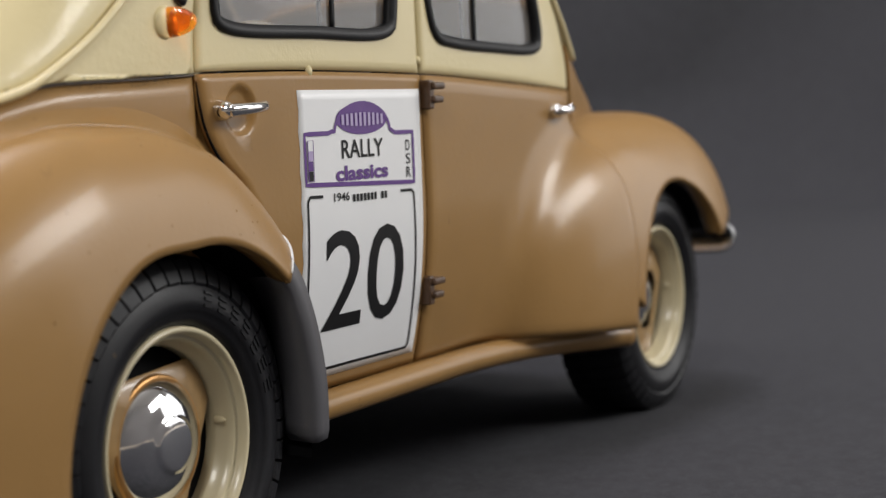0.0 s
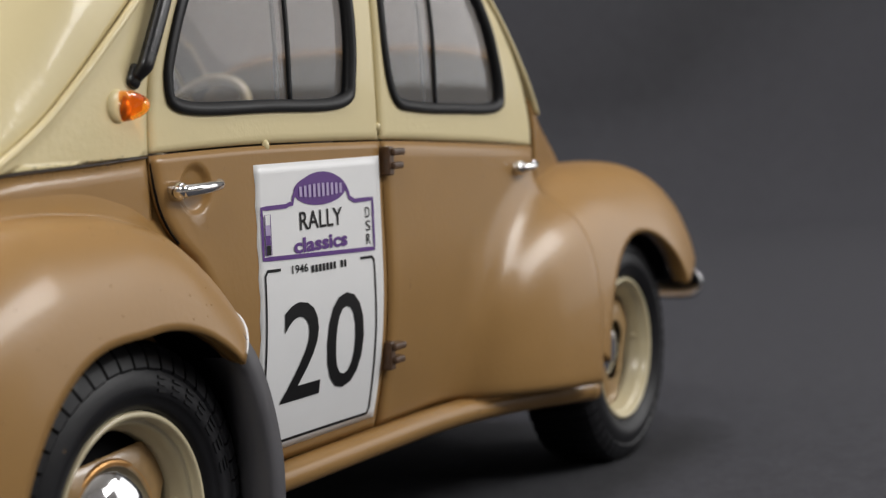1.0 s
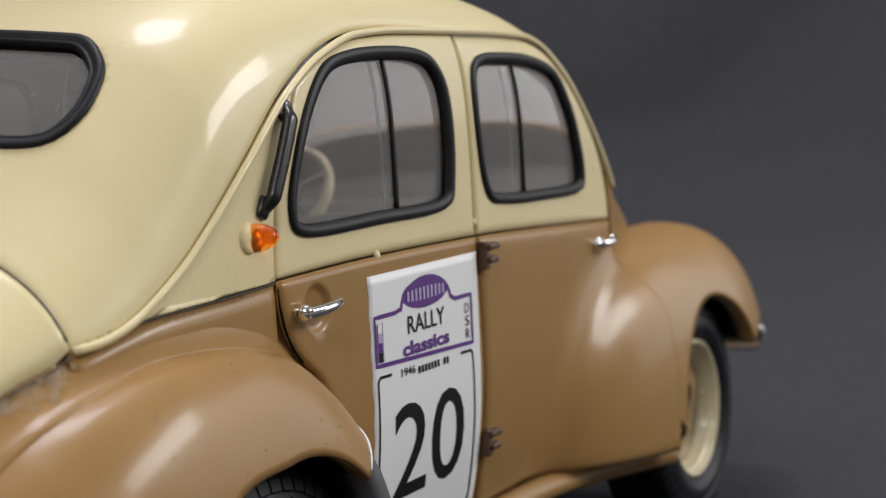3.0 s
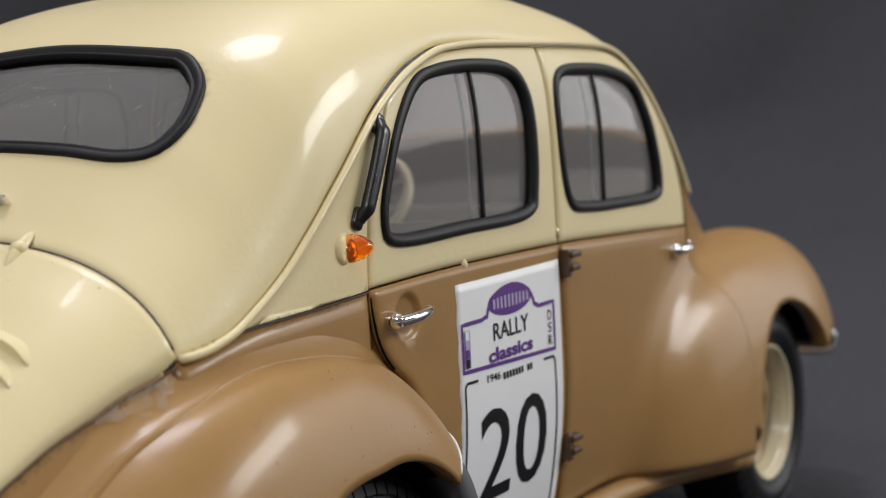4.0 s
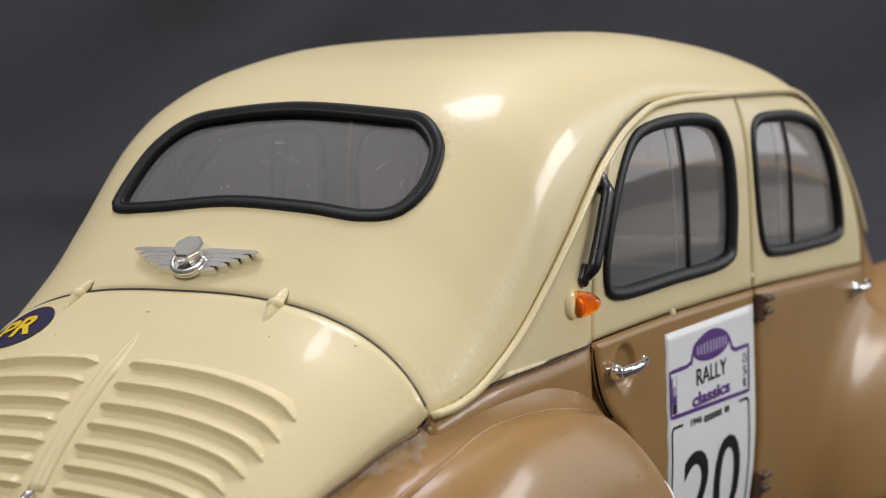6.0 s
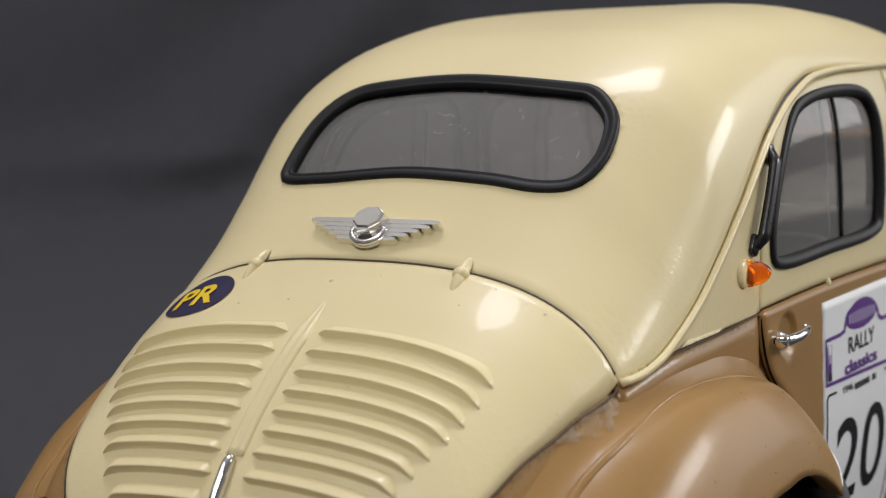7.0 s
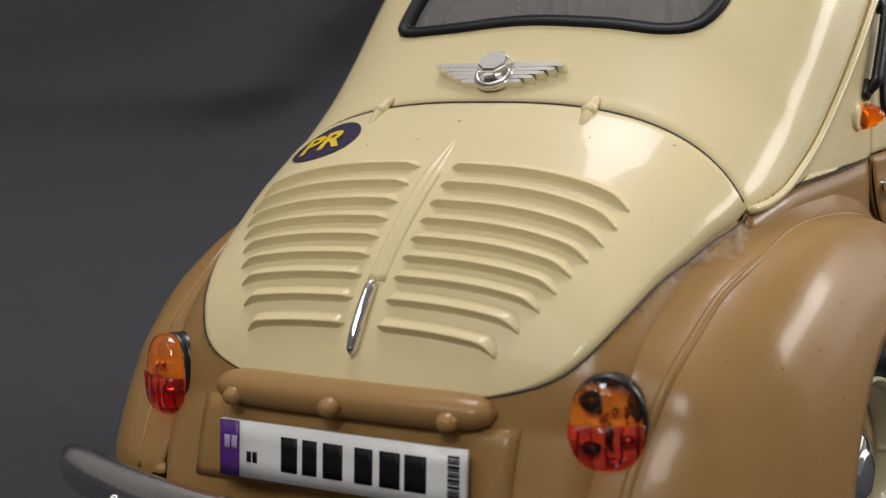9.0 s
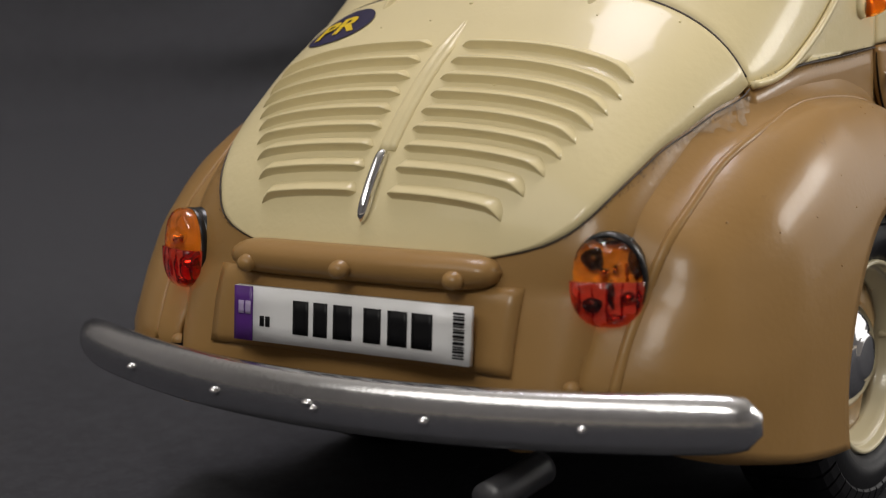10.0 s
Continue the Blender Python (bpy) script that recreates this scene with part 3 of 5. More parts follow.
def build_flank(side):
    # tan quarter behind the door, mostly under the wing
    x, z = np.meshgrid(np.linspace(-0.34, 0.47, 40), np.linspace(0, 1, 20), indexing="ij")
    z = 0.27 + (LINE(x) - 0.003 - 0.27) * z
    p = on_side(hull, x, z, side)
    p = p - (0.003 + 0.022 * np.clip((x - 0.165) / 0.03, 0, 1))[..., None] * slope(hull, p)
    sheet("quarter_panel", p, slope(hull, p), TAN, car, "tan lower rear quarter panel", rolled=0.002)
    # cream quarter between gutter and belt line
    u, v = np.meshgrid(np.linspace(0, 1, 26), np.linspace(0, 1, 30), indexing="ij")
    top = 1.215
    edge = curve((0.80, 0.878, 0.974, 1.10, 1.24), (0.163, 0.162, 0.168, 0.216, 0.290))
    z = 0.835 + (top - 0.835) * v
    x0 = DRIP_X(z) - 0.007
    x = x0 + (edge(z) - x0) * u
    z = np.maximum(z, LINE(x) + 0.002)
    p = on_side(hull, x, z, side)
    sheet("upper_quarter_panel", p, slope(hull, p), CREAM, car, "cream upper rear quarter panel", rolled=0.002, lining=INNER)


def door(side, name, left, right, low, roofline, pane, posts, dent=None):
    """left and right: curves of x over z; low: curve of z over x; roofline: curve of z over x."""
    zz = np.linspace(0, 1, 34)
    uu = np.linspace(0, 1, 44)
    if dent:
        uu = np.sort(np.r_[uu, np.linspace(0.08, 0.24, 34) + 0.0003])
        zz = np.sort(np.r_[zz, np.linspace(0.82, 0.98, 34) + 0.0003])
    u, v = np.meshgrid(uu, zz, indexing="ij")
    x = left(0.6) + (right(0.6) - left(0.6)) * u
    for _ in range(3):
        z = low(x) + (LINE(x) - low(x)) * v
        x = left(z) + (right(z) - left(z)) * u
    p = on_side(side_form, x, z, side, 0.004)
    if dent:
        r = np.hypot(p[..., 0] - dent[0], p[..., 2] - dent[1]) / dent[2]
        k = np.clip((1.15 - r) / 0.4, 0, 1)
        p[..., 1] -= side * dent[3] * k * k * (3 - 2 * k) * (1 - 0.3 * np.clip(r, 0, 1)**2)
    main = sheet(name, p, slope(side_form, p), TAN, car, "tan lower door skin with shut lines", 0.014, rolled=0.005)
    u, v = np.meshgrid(np.linspace(0, 1, 70), np.linspace(0, 1, 46), indexing="ij")
    x = left(1.0) + (right(1.0) - left(1.0)) * u
    for _ in range(4):
        z = LINE(x) + 0.0035 + (roofline(x) - LINE(x) - 0.0035) * v
        x = left(z) + (right(z) - left(z)) * u
    p = on_side(hull, x, z, side, -0.001)
    c = mid(p)
    sheet("door_frame", p, slope(hull, p), CREAM, main, "cream upper door frame", 0.014, ~inside(shrink(pane, 0.014), c[..., 0], c[..., 2]), rolled=0.004, lining=INNER)
    rim = shrink(pane, 0.011)
    path = on_side(hull, rim[:, 0], rim[:, 1], side)
    seal = [(-0.0125, -0.008), (-0.0125, 0.003), (-0.010, 0.006), (-0.002, 0.0068), (0.004, 0.0058), (0.006, 0.003), (0.011, 0.002), (0.012, -0.014), (0, -0.018)]
    if side > 0:
        seal = [(-a, b) for a, b in seal]
    sweep("window_seal", path, slope(hull, path), seal, SEAL, main, "black rubber window seal", True)
    fill = np.linspace(0, 1, 14)[:, None, None] * (shrink(pane, 0.018) - pane.mean(0)) + pane.mean(0)
    g = on_side(hull, fill[..., 0], fill[..., 1], side, -0.014)
    glass = part("window_pane", g, [(i * 96 + j, i * 96 + (j + 1) % 96, (i + 1) * 96 + (j + 1) % 96, (i + 1) * 96 + j) for i in range(13) for j in range(96)], GLAZE, main, "clear plastic side window")
    glass.visible_shadow = False
    inner = shrink(pane, 0.018)
    for px, wide in posts:
        near = inner[np.abs(inner[:, 0] - px) < 0.02]
        lo, hi = near[:, 1].min(), near[:, 1].max()
        zs = np.linspace(lo, hi, 16)
        path = on_side(hull, px + 0 * zs, zs, side, -0.010)
        sweep("window_bar", path, slope(hull, path), [(-wide, -0.003), (-wide, 0.002), (wide, 0.002), (wide, -0.003)], SEAL, main, "thin dark sliding window bar")
        # grey bar added behind the pane in place of the bar's ghost reflection
        path = on_side(hull, px + 0.004 + 0 * zs, zs, side, -0.042)
        sweep("ghost_bar", path, slope(hull, path), [(-wide, -0.002), (-wide, 0.002), (wide, 0.002), (wide, -0.002)], PIPE, main, "")
    return main


doors = {}
for side in (-1, 1):
    build_flank(side)
    rear_left = curve((0.25, 0.54, 0.62, 0.70, 0.717, 0.76, 0.80, 0.862, 0.974, 1.10, 1.24), (0.40, 0.385, 0.33, 0.268, 0.241, 0.200, 0.180, 0.168, 0.174, 0.222, 0.296))
    middle = curve((0.25, 0.343, 0.60, 0.879, 1.1, 1.31), (0.943, 0.942, 0.944, 0.936, 0.933, 0.935))
    middle_front = curve((0.25, 0.343, 0.60, 0.879, 1.1, 1.31), (0.952, 0.951, 0.953, 0.945, 0.941, 0.943))
    front_right = curve((0.2, 0.249, 0.47, 0.61, 0.66, 0.72, 0.86, 1.0, 1.18, 1.31), (1.745, 1.746, 1.777, 1.790, 1.78, 1.74, 1.75, 1.70, 1.57, 1.46))
    sill_line = curve((0.2, 0.9, 1.2, 1.8), (0.275, 0.274, 0.274, 0.247))
    roof_r = curve((0.16, 0.28, 0.397, 0.535, 0.70, 0.95), (1.126, 1.211, 1.264, 1.299, 1.308, 1.308))
    roof_f = curve((0.95, 1.3, 1.40, 1.48, 1.6, 1.75), (1.305, 1.300, 1.288, 1.262, 1.16, 1.0))
    doors["rear", side] = door(side, "rear_door", rear_left, middle, sill_line, roof_r, SIDE_PANE_R, ((0.618, 0.005),), (0.285, 0.811, 0.043, 0.012) if side < 0 else None)
    doors["front", side] = door(side, "front_door", middle_front, front_right, sill_line, roof_f, SIDE_PANE_F, ((1.215, 0.005),))


def build_wing(name, form, cx, cz, lip, start, end, side, cy=0.42, label="", sink=None, flare=0.0):
    """A wing swept round the wheel: start and end give the angle over the section, degrees."""
    b = np.radians(np.linspace(0, 90, 34))
    a = np.linspace(0, 1, 72)
    a0, a1 = np.array([start(k) for k in np.degrees(b) / 90]), np.array([end(k) for k in np.degrees(b) / 90])
    ang = np.radians(a0[None] + (a1 - a0)[None] * a[:, None])
    bb = np.broadcast_to(b, ang.shape)
    out = np.stack([np.cos(ang), 0 * ang, np.sin(ang)], -1)
    wider = np.clip((np.degrees(ang) - 95) / 85, 0, 1)[..., None]
    eye = np.array([cx, side * cy, cz]) + (lip + flare * (1 - (1 - wider)**2) * np.clip(wider / 0.35, 0, 1) * (2 - np.clip(wider / 0.35, 0, 1))) * out
    way = np.cos(bb)[..., None] * np.array([0, side, 0.0]) + np.sin(bb)[..., None] * out
    p = cast(form, eye, way, 1.0)
    n = slope(form, p)
    if sink:
        val = sink(p[..., 0], p[..., 1], p[..., 2])
        v = np.clip((val - 0.004) / 0.024, 0, 1)[..., None]
        p = p - 0.018 * v * v * (3 - 2 * v) * n
        live = mid(val[..., None])[..., 0] < 0.05
    # the lip turned inwards
    first = p[:, :1]
    roll = [first + np.array([0, -side * d, 0]) + e * out[:, :1] for d, e in ((0.05, 0.006), (0.02, 0.001), (0.006, 0.0))]
    p = np.concatenate([*roll, p], 1)
    n = np.concatenate([n[:, :1] * 0 - out[:, :1]] * 2 + [n[:, :1] * 0.7 - out[:, :1] * 0.7] + [n], 1)
    keep = np.concatenate([np.ones((len(p) - 1, 3), bool), live], 1) if sink else None
    return sheet(name, p, n, TAN, car, label, 0.010, keep, rolled=0.0)


for side in (-1, 1):
    build_wing("rear_wing", rear_form, 0.0, 0.285, 0.32, lambda k: 191.0 - 14 * k, lambda k: 48.0 - 6 * k, side, sink=wing_rear, flare=0.066, label="tan bulbous rear wing with wheel arch")
    build_wing("front_wing", wing_front, 2.10, 0.285, 0.312, lambda k: 178.0 - 38 * k, lambda k: 28.0 - 8 * k, side, label="tan bulbous front wing with wheel arch")


def build_tail():
    y, a = np.meshgrid(np.linspace(-0.535, 0.535, 70), np.linspace(99, 209, 80), indexing="ij")
    p = on_tail(y, a, -0.0005)
    sheet("rear_apron", p, slope(hull, p), TAN, car, "tan rear apron under the engine lid", rolled=0)
    x, q = np.meshgrid(np.linspace(1.79, 2.62, 40), np.linspace(-10, 190, 60), indexing="ij")
    p = on_top(x, q, -0.004)
    sheet("bonnet", p, slope(hull, p), TAN, car, "tan painted bonnet", rolled=0)


build_tail()


def lid_half(a, side=-1):
    """Half the lid's width over the tail angle: its rounded lower corners and its straight sides."""
    half = curve((90, 96, 116, 132, 145, 159, 168, 174, 177.5, 180, 181), (0.522, 0.519, 0.501, 0.486, 0.470, 0.452, 0.430, 0.398, 0.355, 0.285, 0.24))(a)
    return np.where(np.asarray(side) < 0, half, half * (1 - 0.11 * np.clip((a - 125) / 45, 0, 1)))


def build_lid():
    v, a = np.meshgrid(np.linspace(-1, 1, 80), np.r_[np.linspace(92.3, 168, 60), np.linspace(169, 180.8, 22)], indexing="ij")
    p = on_tail(v * lid_half(a, v), a, 0.006)
    return sheet("engine_lid", p, slope(hull, p), CREAM, car, "glossy cream engine lid with two banks of louvres", 0.02, rolled=0.005)


lid = build_lid()



# ---- wheels ----
def build_wheel(cx, side):
    c = (cx, side * 0.505, 0.285)
    body = [(0.184, 0.05), (0.186, 0.100), (0.194, 0.118), (0.204, 0.126), (0.214, 0.129), (0.216, 0.132), (0.232, 0.132), (0.246, 0.129), (0.258, 0.124), (0.270, 0.117),
            (0.282, 0.106), (0.290, 0.088), (0.292, 0.06), (0.292, 0.0), (0.285, -0.05), (0.26, -0.07), (0.19, -0.06)]
    tyre = lathe("tyre", body, c, side, RUBBER, car, "black rubber tyre with moulded tread blocks", 96)
    # tread blocks round the shoulder
    k, v, f = 48, [], []
    ring = ((0.254, 0.124), (0.261, 0.1285), (0.280, 0.1225), (0.296, 0.113), (0.304, 0.097), (0.3055, 0.075), (0.306, 0.03), (0.3055, -0.02), (0.302, -0.05), (0.278, -0.056))
    m = len(ring)
    rng = random.Random(7)
    for i in range(k):
        a0, a1 = 2 * math.pi * i / k, 2 * math.pi * (i + 0.84) / k
        base = len(v)
        grow = rng.uniform(-0.0012, 0.0012)
        for a in (a0, a1):
            for r, w in ring:
                sk = 0.07 * (0.1 - w) / 0.15
                v.append((c[0] + (r + grow) * math.cos(a + sk), c[1] + side * w, c[2] + (r + grow) * math.sin(a + sk)))
        f += [(base + j, base + j + 1, base + m + j + 1, base + m + j) for j in range(m - 1)]
        f += [tuple(base + j for j in range(m))[::-1], tuple(base + m + j for j in range(m))]
    part("tread", v, f, RUBBER, tyre, "", smooth=False)
    if side < 0 and cx < 1:
        # moulded maker's mark, as plain raised bars
        for i in range(7):
            a = math.radians(73 - 9.6 * i)
            for r0, r1 in ((0.222, 0.227), (0.233, 0.238), (0.244, 0.248)):
                pts = np.array([[c[0] + r * math.cos(a + d), c[1] + side * (0.1312 - 0.2 * max(0, r - 0.234)), c[2] + r * math.sin(a + d)] for r in (r0, r1) for d in (-0.045, 0.045)])
                up = np.array([0, side * 0.003, 0])
                part("raised_mark", np.concatenate([pts - up, pts + up]), [(4, 5, 7, 6), (0, 1, 5, 4), (2, 3, 7, 6), (0, 2, 6, 4), (1, 3, 7, 5)], RUBBER, tyre, "", smooth=False)
    rim = lathe("rim", [(0.184, 0.05), (0.1895, 0.106), (0.1885, 0.116), (0.184, 0.119), (0.179, 0.116), (0.177, 0.104), (0.175, 0.099), (0.172, 0.101), (0.168, 0.098), (0.165, 0.086), (0.161, 0.076),
                        (0.158, 0.071), (0.1565, 0.068), (0.1562, 0.060), (0.1564, 0.02), (0.157, -0.05)], c, side, IVORY, car, "ivory painted pressed wheel rim", 96)
    # three-cornered centre plate, long dark openings between its corners and the rim
    n, v, f = 120, [], []
    for k, w in ((1.0, 0.062), (0.97, 0.066), (0.86, 0.070), (0.74, 0.074), (0.55, 0.074)):
        for i in range(n):
            a = 2 * math.pi * i / n
            off = (math.degrees(a) - 35) % 120 - 60
            r = k * min(0.1575, 0.1155 / math.cos(math.radians(off)))
            v.append((c[0] + r * math.cos(a), c[1] + side * w, c[2] + r * math.sin(a)))
    for j in range(4):
        f += [(j * n + i, j * n + (i + 1) % n, (j + 1) * n + (i + 1) % n, (j + 1) * n + i) for i in range(n)]
    part("rim_centre", v, f, WASHED, rim, "brown-washed three-cornered centre plate")
    deep = 0.018 if cx < 1 else 0.045
    lathe("rim_ring", [(0.113, 0.066), (0.1115, 0.080), (0.109, 0.084), (0.105, 0.085), (0.098, 0.084)], (c[0], c[1] - side * deep * 0.6, c[2]), side, GOLD, rim, "brown-washed ring round the cap", 64)
    lathe("hub_cap", [(0.0001, 0.128), (0.020, 0.1275), (0.038, 0.126), (0.043, 0.1245), (0.046, 0.121), (0.052, 0.119), (0.066, 0.115), (0.080, 0.108), (0.092, 0.099), (0.099, 0.093), (0.103, 0.088), (0.103, 0.05)], (c[0], c[1] - side * deep, c[2]), side, CHROME, rim, "domed chrome hub cap", 64)
    # black disc set close behind the openings, so their shade is in its colour
    lathe("opening_shade_disc", [(0.0001, 0.050), (0.1555, 0.050), (0.1545, 0.02), (0.150, -0.06)], c, side, BLACK, rim, "black disc that gives the wheel openings their shade", 48)
    if side < 0:
        a = math.radians(4)
        dome("valve", (c[0] + 0.158 * math.cos(a), c[1] + side * 0.070, c[2] + 0.158 * math.sin(a)), (0, side, 0), 0.007, 0.007, 0.02, IVORY, rim, "")


for cx in (0.0, 2.10):
    for side in (-1, 1):
        build_wheel(cx, side)
block("underbody", (-0.55, -0.36, 0.19), (2.4, 0.36, 0.32), BLACK, car, "matt black underbody", 0.02)
for side in (-1, 1):
    for cx, inset in ((0.0, 0.0), (2.10, 0.02)):
        # dark liner inside the wheel arch
        a = np.radians(np.linspace(-14 if cx < 1 else 32, 180, 40))
        ring = np.stack([cx + (0.325 - inset) * np.cos(a), 0 * a, 0.285 + (0.325 - inset) * np.sin(a)], -1)
        v = np.concatenate([ring + np.array([0, side * y, 0]) for y in (0.66, 0.36)] + [ring * np.array([0.001, 0, 0.001]) + np.array([cx, side * 0.36, 0.285])])
        f = [(i, i + 1, 41 + i, 40 + i) for i in range(39)] + [(40 + i, 41 + i, 81 + i, 80 + i) for i in range(39)]
        part("arch_liner", v, f, BLACK, car, "matt black wheel arch liner")
    xs = np.linspace(0.34, 1.80, 70)
    z0 = curve((0.3, 1.10, 1.25, 1.8), (0.243, 0.246, 0.245, 0.224))(xs)
    y0 = curve((0.3, 1.10, 1.25, 1.5, 1.8), (0.520, 0.520, 0.527, 0.56, 0.645))(xs)
    path = np.stack([xs, side * y0, z0], -1)
    sweep("sill", path, np.tile([0, side, 0.0], (70, 1)), oval(0.029, 0.034, 14), TAN, car, "tan rounded sill moulding")
    # grey stone guard hanging from the front end of the rear wing
    g = spline([(0.202, 0.586), (0.250, 0.522), (0.290, 0.44), (0.317, 0.34), (0.326, 0.235)], 26)
    out = curve((0.235, 0.35, 0.5, 0.6), (0.682, 0.688, 0.690, 0.676))(g[:, 1])
    prof = [(-0.026, -0.028), (-0.027, -0.004), (-0.019, 0.008), (0.019, 0.009), (0.027, 0.0), (0.026, -0.06)]
    path = np.stack([g[:, 0], side * (out - 0.010), g[:, 1]], -1)
    sweep("stone_guard", path, np.tile([0, side, 0.0], (26, 1)), prof, FLAPGREY, car, "dark grey rubber stone guard", scale=np.r_[0.6, 0.85, np.ones(23), 0.8])

# ---- engine lid fittings ----


def on_rear(y, z, lift=0.0, form=hull):
    y, z = np.broadcast_arrays(np.asarray(y, float), np.asarray(z, float))
    p = cast(form, np.stack([0 * y - 0.2, y, z], -1), np.array([-1.0, 0, 0]), 1.0)
    return p + lift * slope(form, p) if lift else p


def at_slice(x, y, lift=0.0):
    """Points of the tail over x and y, from below."""
    x, y = np.broadcast_arrays(np.asarray(x, float), np.asarray(y, float))
    p = cast(hull, np.stack([x, y, 0 * x + 0.45], -1), np.array([0, 0, 1.0]), 1.0)
    return p + lift * slope(hull, p) if lift else p


LOUVRE_X = (-0.505, -0.543, -0.578, -0.610, -0.640, -0.668, -0.695, -0.722, -0.749)
LOUVRE_END = (0.393, 0.390, 0.383, 0.372, 0.357, 0.344, 0.328, 0.304, 0.275)
SLAT = [(-0.025, -0.005), (-0.021, 0.0010), (-0.011, 0.0080), (-0.003, 0.0138), (0.0005, 0.0156), (0.0022, 0.0158), (0.0034, 0.0146), (0.0042, 0.0120), (0.0075, 0.0040), (0.0098, 0.0008), (0.0130, -0.0004), (0.0130, -0.006)]
for x0, y1 in zip(LOUVRE_X, LOUVRE_END):
    for side in (-1, 1):
        ys = np.linspace(0.034, y1 if side < 0 else y1 - 0.03 * np.clip((-0.55 - x0) / 0.15, 0, 1), 34)
        ys = -ys if side < 0 else ys[::-1]
        u = np.linspace(0, 1, 34) if side < 0 else np.linspace(1, 0, 34)
        path = at_slice(x0 - 0.006 * (np.abs(ys) / 0.4)**2 - 0.008 * np.clip((u - 0.86) / 0.14, 0, 1)**2, ys, 0.005)
        s = np.minimum(1, np.minimum(u / 0.06, (1 - u) / 0.09))**0.7
        sweep("louvre", path, slope(hull, path), SLAT, CREAM, lid, "", scale=0.12 + 0.88 * s)
xs = np.linspace(-0.44, -0.70, 30)
path = at_slice(xs, 0 * xs, 0.004)
sweep("centre_rib", path, slope(hull, path), [(-0.024, -0.004), (-0.017, 0.005), (-0.009, 0.0085), (-0.004, 0.006), (0, 0.0045), (0.004, 0.006), (0.009, 0.0085), (0.017, 0.005), (0.024, -0.004)], CREAM, lid, "raised cream centre rib",
      scale=np.clip(np.linspace(0.25, 3.0, 30), 0, 1))
xs = np.linspace(-0.700, -0.778, 20)
path = at_slice(xs, 0 * xs, 0.010)
u = np.linspace(-1, 1, 20)
sweep("chrome_trim", path, slope(hull, path), oval(0.011, 0.013, 12, 0.004), CHROME, lid, "chrome strip at the foot of the lid", scale=(1 - np.abs(u)**6)**0.5 * 0.95 + 0.05)
for side in (-1, 1):
    q = at_slice(-0.350, side * 0.230, 0.003)
    nq = slope(hull, q)
    tq = np.array([0.72, side * -0.05, 0.60])
    dome("lid_hinge", q, nq, 0.0125, 0.046, 0.013, CREAM, lid, "cream teardrop hinge", up=tq, power=1.6)
    dome("hinge_knuckle", q, nq, 0.016, 0.014, 0.016, CREAM, lid, "", up=tq, power=2.5)
q = at_slice(-0.392, 0.02, 0.005)
dome("paint_nib", q, slope(hull, q), 0.005, 0.005, 0.004, CREAM, lid, "")


def tangent_frame(q, up):
    n = slope(hull, np.array(q))
    r = np.cross(up, n)
    r /= np.linalg.norm(r)
    return r, np.cross(n, r), n


def plate_mesh(name, outline, base, high, q, frame3, mat, parent, label="", bevel=0.0):
    """A flat outline raised from a surface point along its normal."""
    r, w, n = frame3
    k = len(outline)
    v = [q + a * r + b * w + h * n for h in (base, high) for a, b in outline]
    if bevel:
        c = np.mean(outline, 0)
        v[k:] = [q + (c[0] + (a - c[0]) * (1 - bevel)) * r + (c[1] + (b - c[1]) * (1 - bevel)) * w + high * n for a, b in outline]
    f = [tuple(range(k, 2 * k)), tuple(range(k))[::-1]] + [(i, (i + 1) % k, k + (i + 1) % k, k + i) for i in range(k)]
    return part(name, v, f, mat, parent, label, smooth=False)


def build_emblem():
    q = on_back(0.0, 1.062)
    fr = tangent_frame(q, (0, 0, 1))
    eight = np.radians(np.arange(0, 360, 45) + 22.5)
    emblem = plate_mesh("emblem", [(0.038 * math.cos(a), 0.006 + 0.032 * math.sin(a)) for a in eight], 0.008, 0.034, q, fr, PEWTER, car, "chrome winged badge with a faceted boss", 0.10)
    plate_mesh("badge_face", [(0.033 * math.cos(a), 0.007 + 0.027 * math.sin(a)) for a in eight], 0.0335, 0.038, q, fr, PEWTER, emblem, "", 0.12)
    # dark plate whose colour stands for the shaded hole inside the loop
    plate_mesh("badge_hole_shade", [(0.026 * math.cos(a), -0.004 + 0.028 * math.sin(a)) for a in np.radians(np.arange(0, 360, 30))], -0.004, 0.012, q, fr, WASH, emblem, "")
    a = np.radians(np.linspace(170, 370, 26))
    loop = np.array([q + 0.034 * math.cos(t) * fr[0] + (-0.008 + 0.030 * math.sin(t)) * fr[1] + 0.012 * fr[2] for t in a])
    sweep("badge_loop", loop, np.tile(fr[2], (26, 1)), oval(0.0075, 0.011, 10), PEWTER, emblem, "")
    for side in (-1, 1):
        fr2 = tangent_frame(on_back(-side * 0.05, 1.062), (0, 0, 1))
        for i, far in enumerate((0.145, 0.127, 0.108, 0.088, 0.066)):
            top = 0.020 - 0.0098 * i
            w = [(0.015, top), (far - 0.016, top - 0.002), (far, top - 0.005), (far - 0.002, top - 0.0115), (0.015, top - 0.0125)]
            w = [(x * side, z) for x, z in w]
            plate_mesh("feather", w[::-1] if side > 0 else w, -0.006, 0.018 - 0.0004 * i, q, fr2, PEWTER, emblem, "", 0.0)


build_emblem()

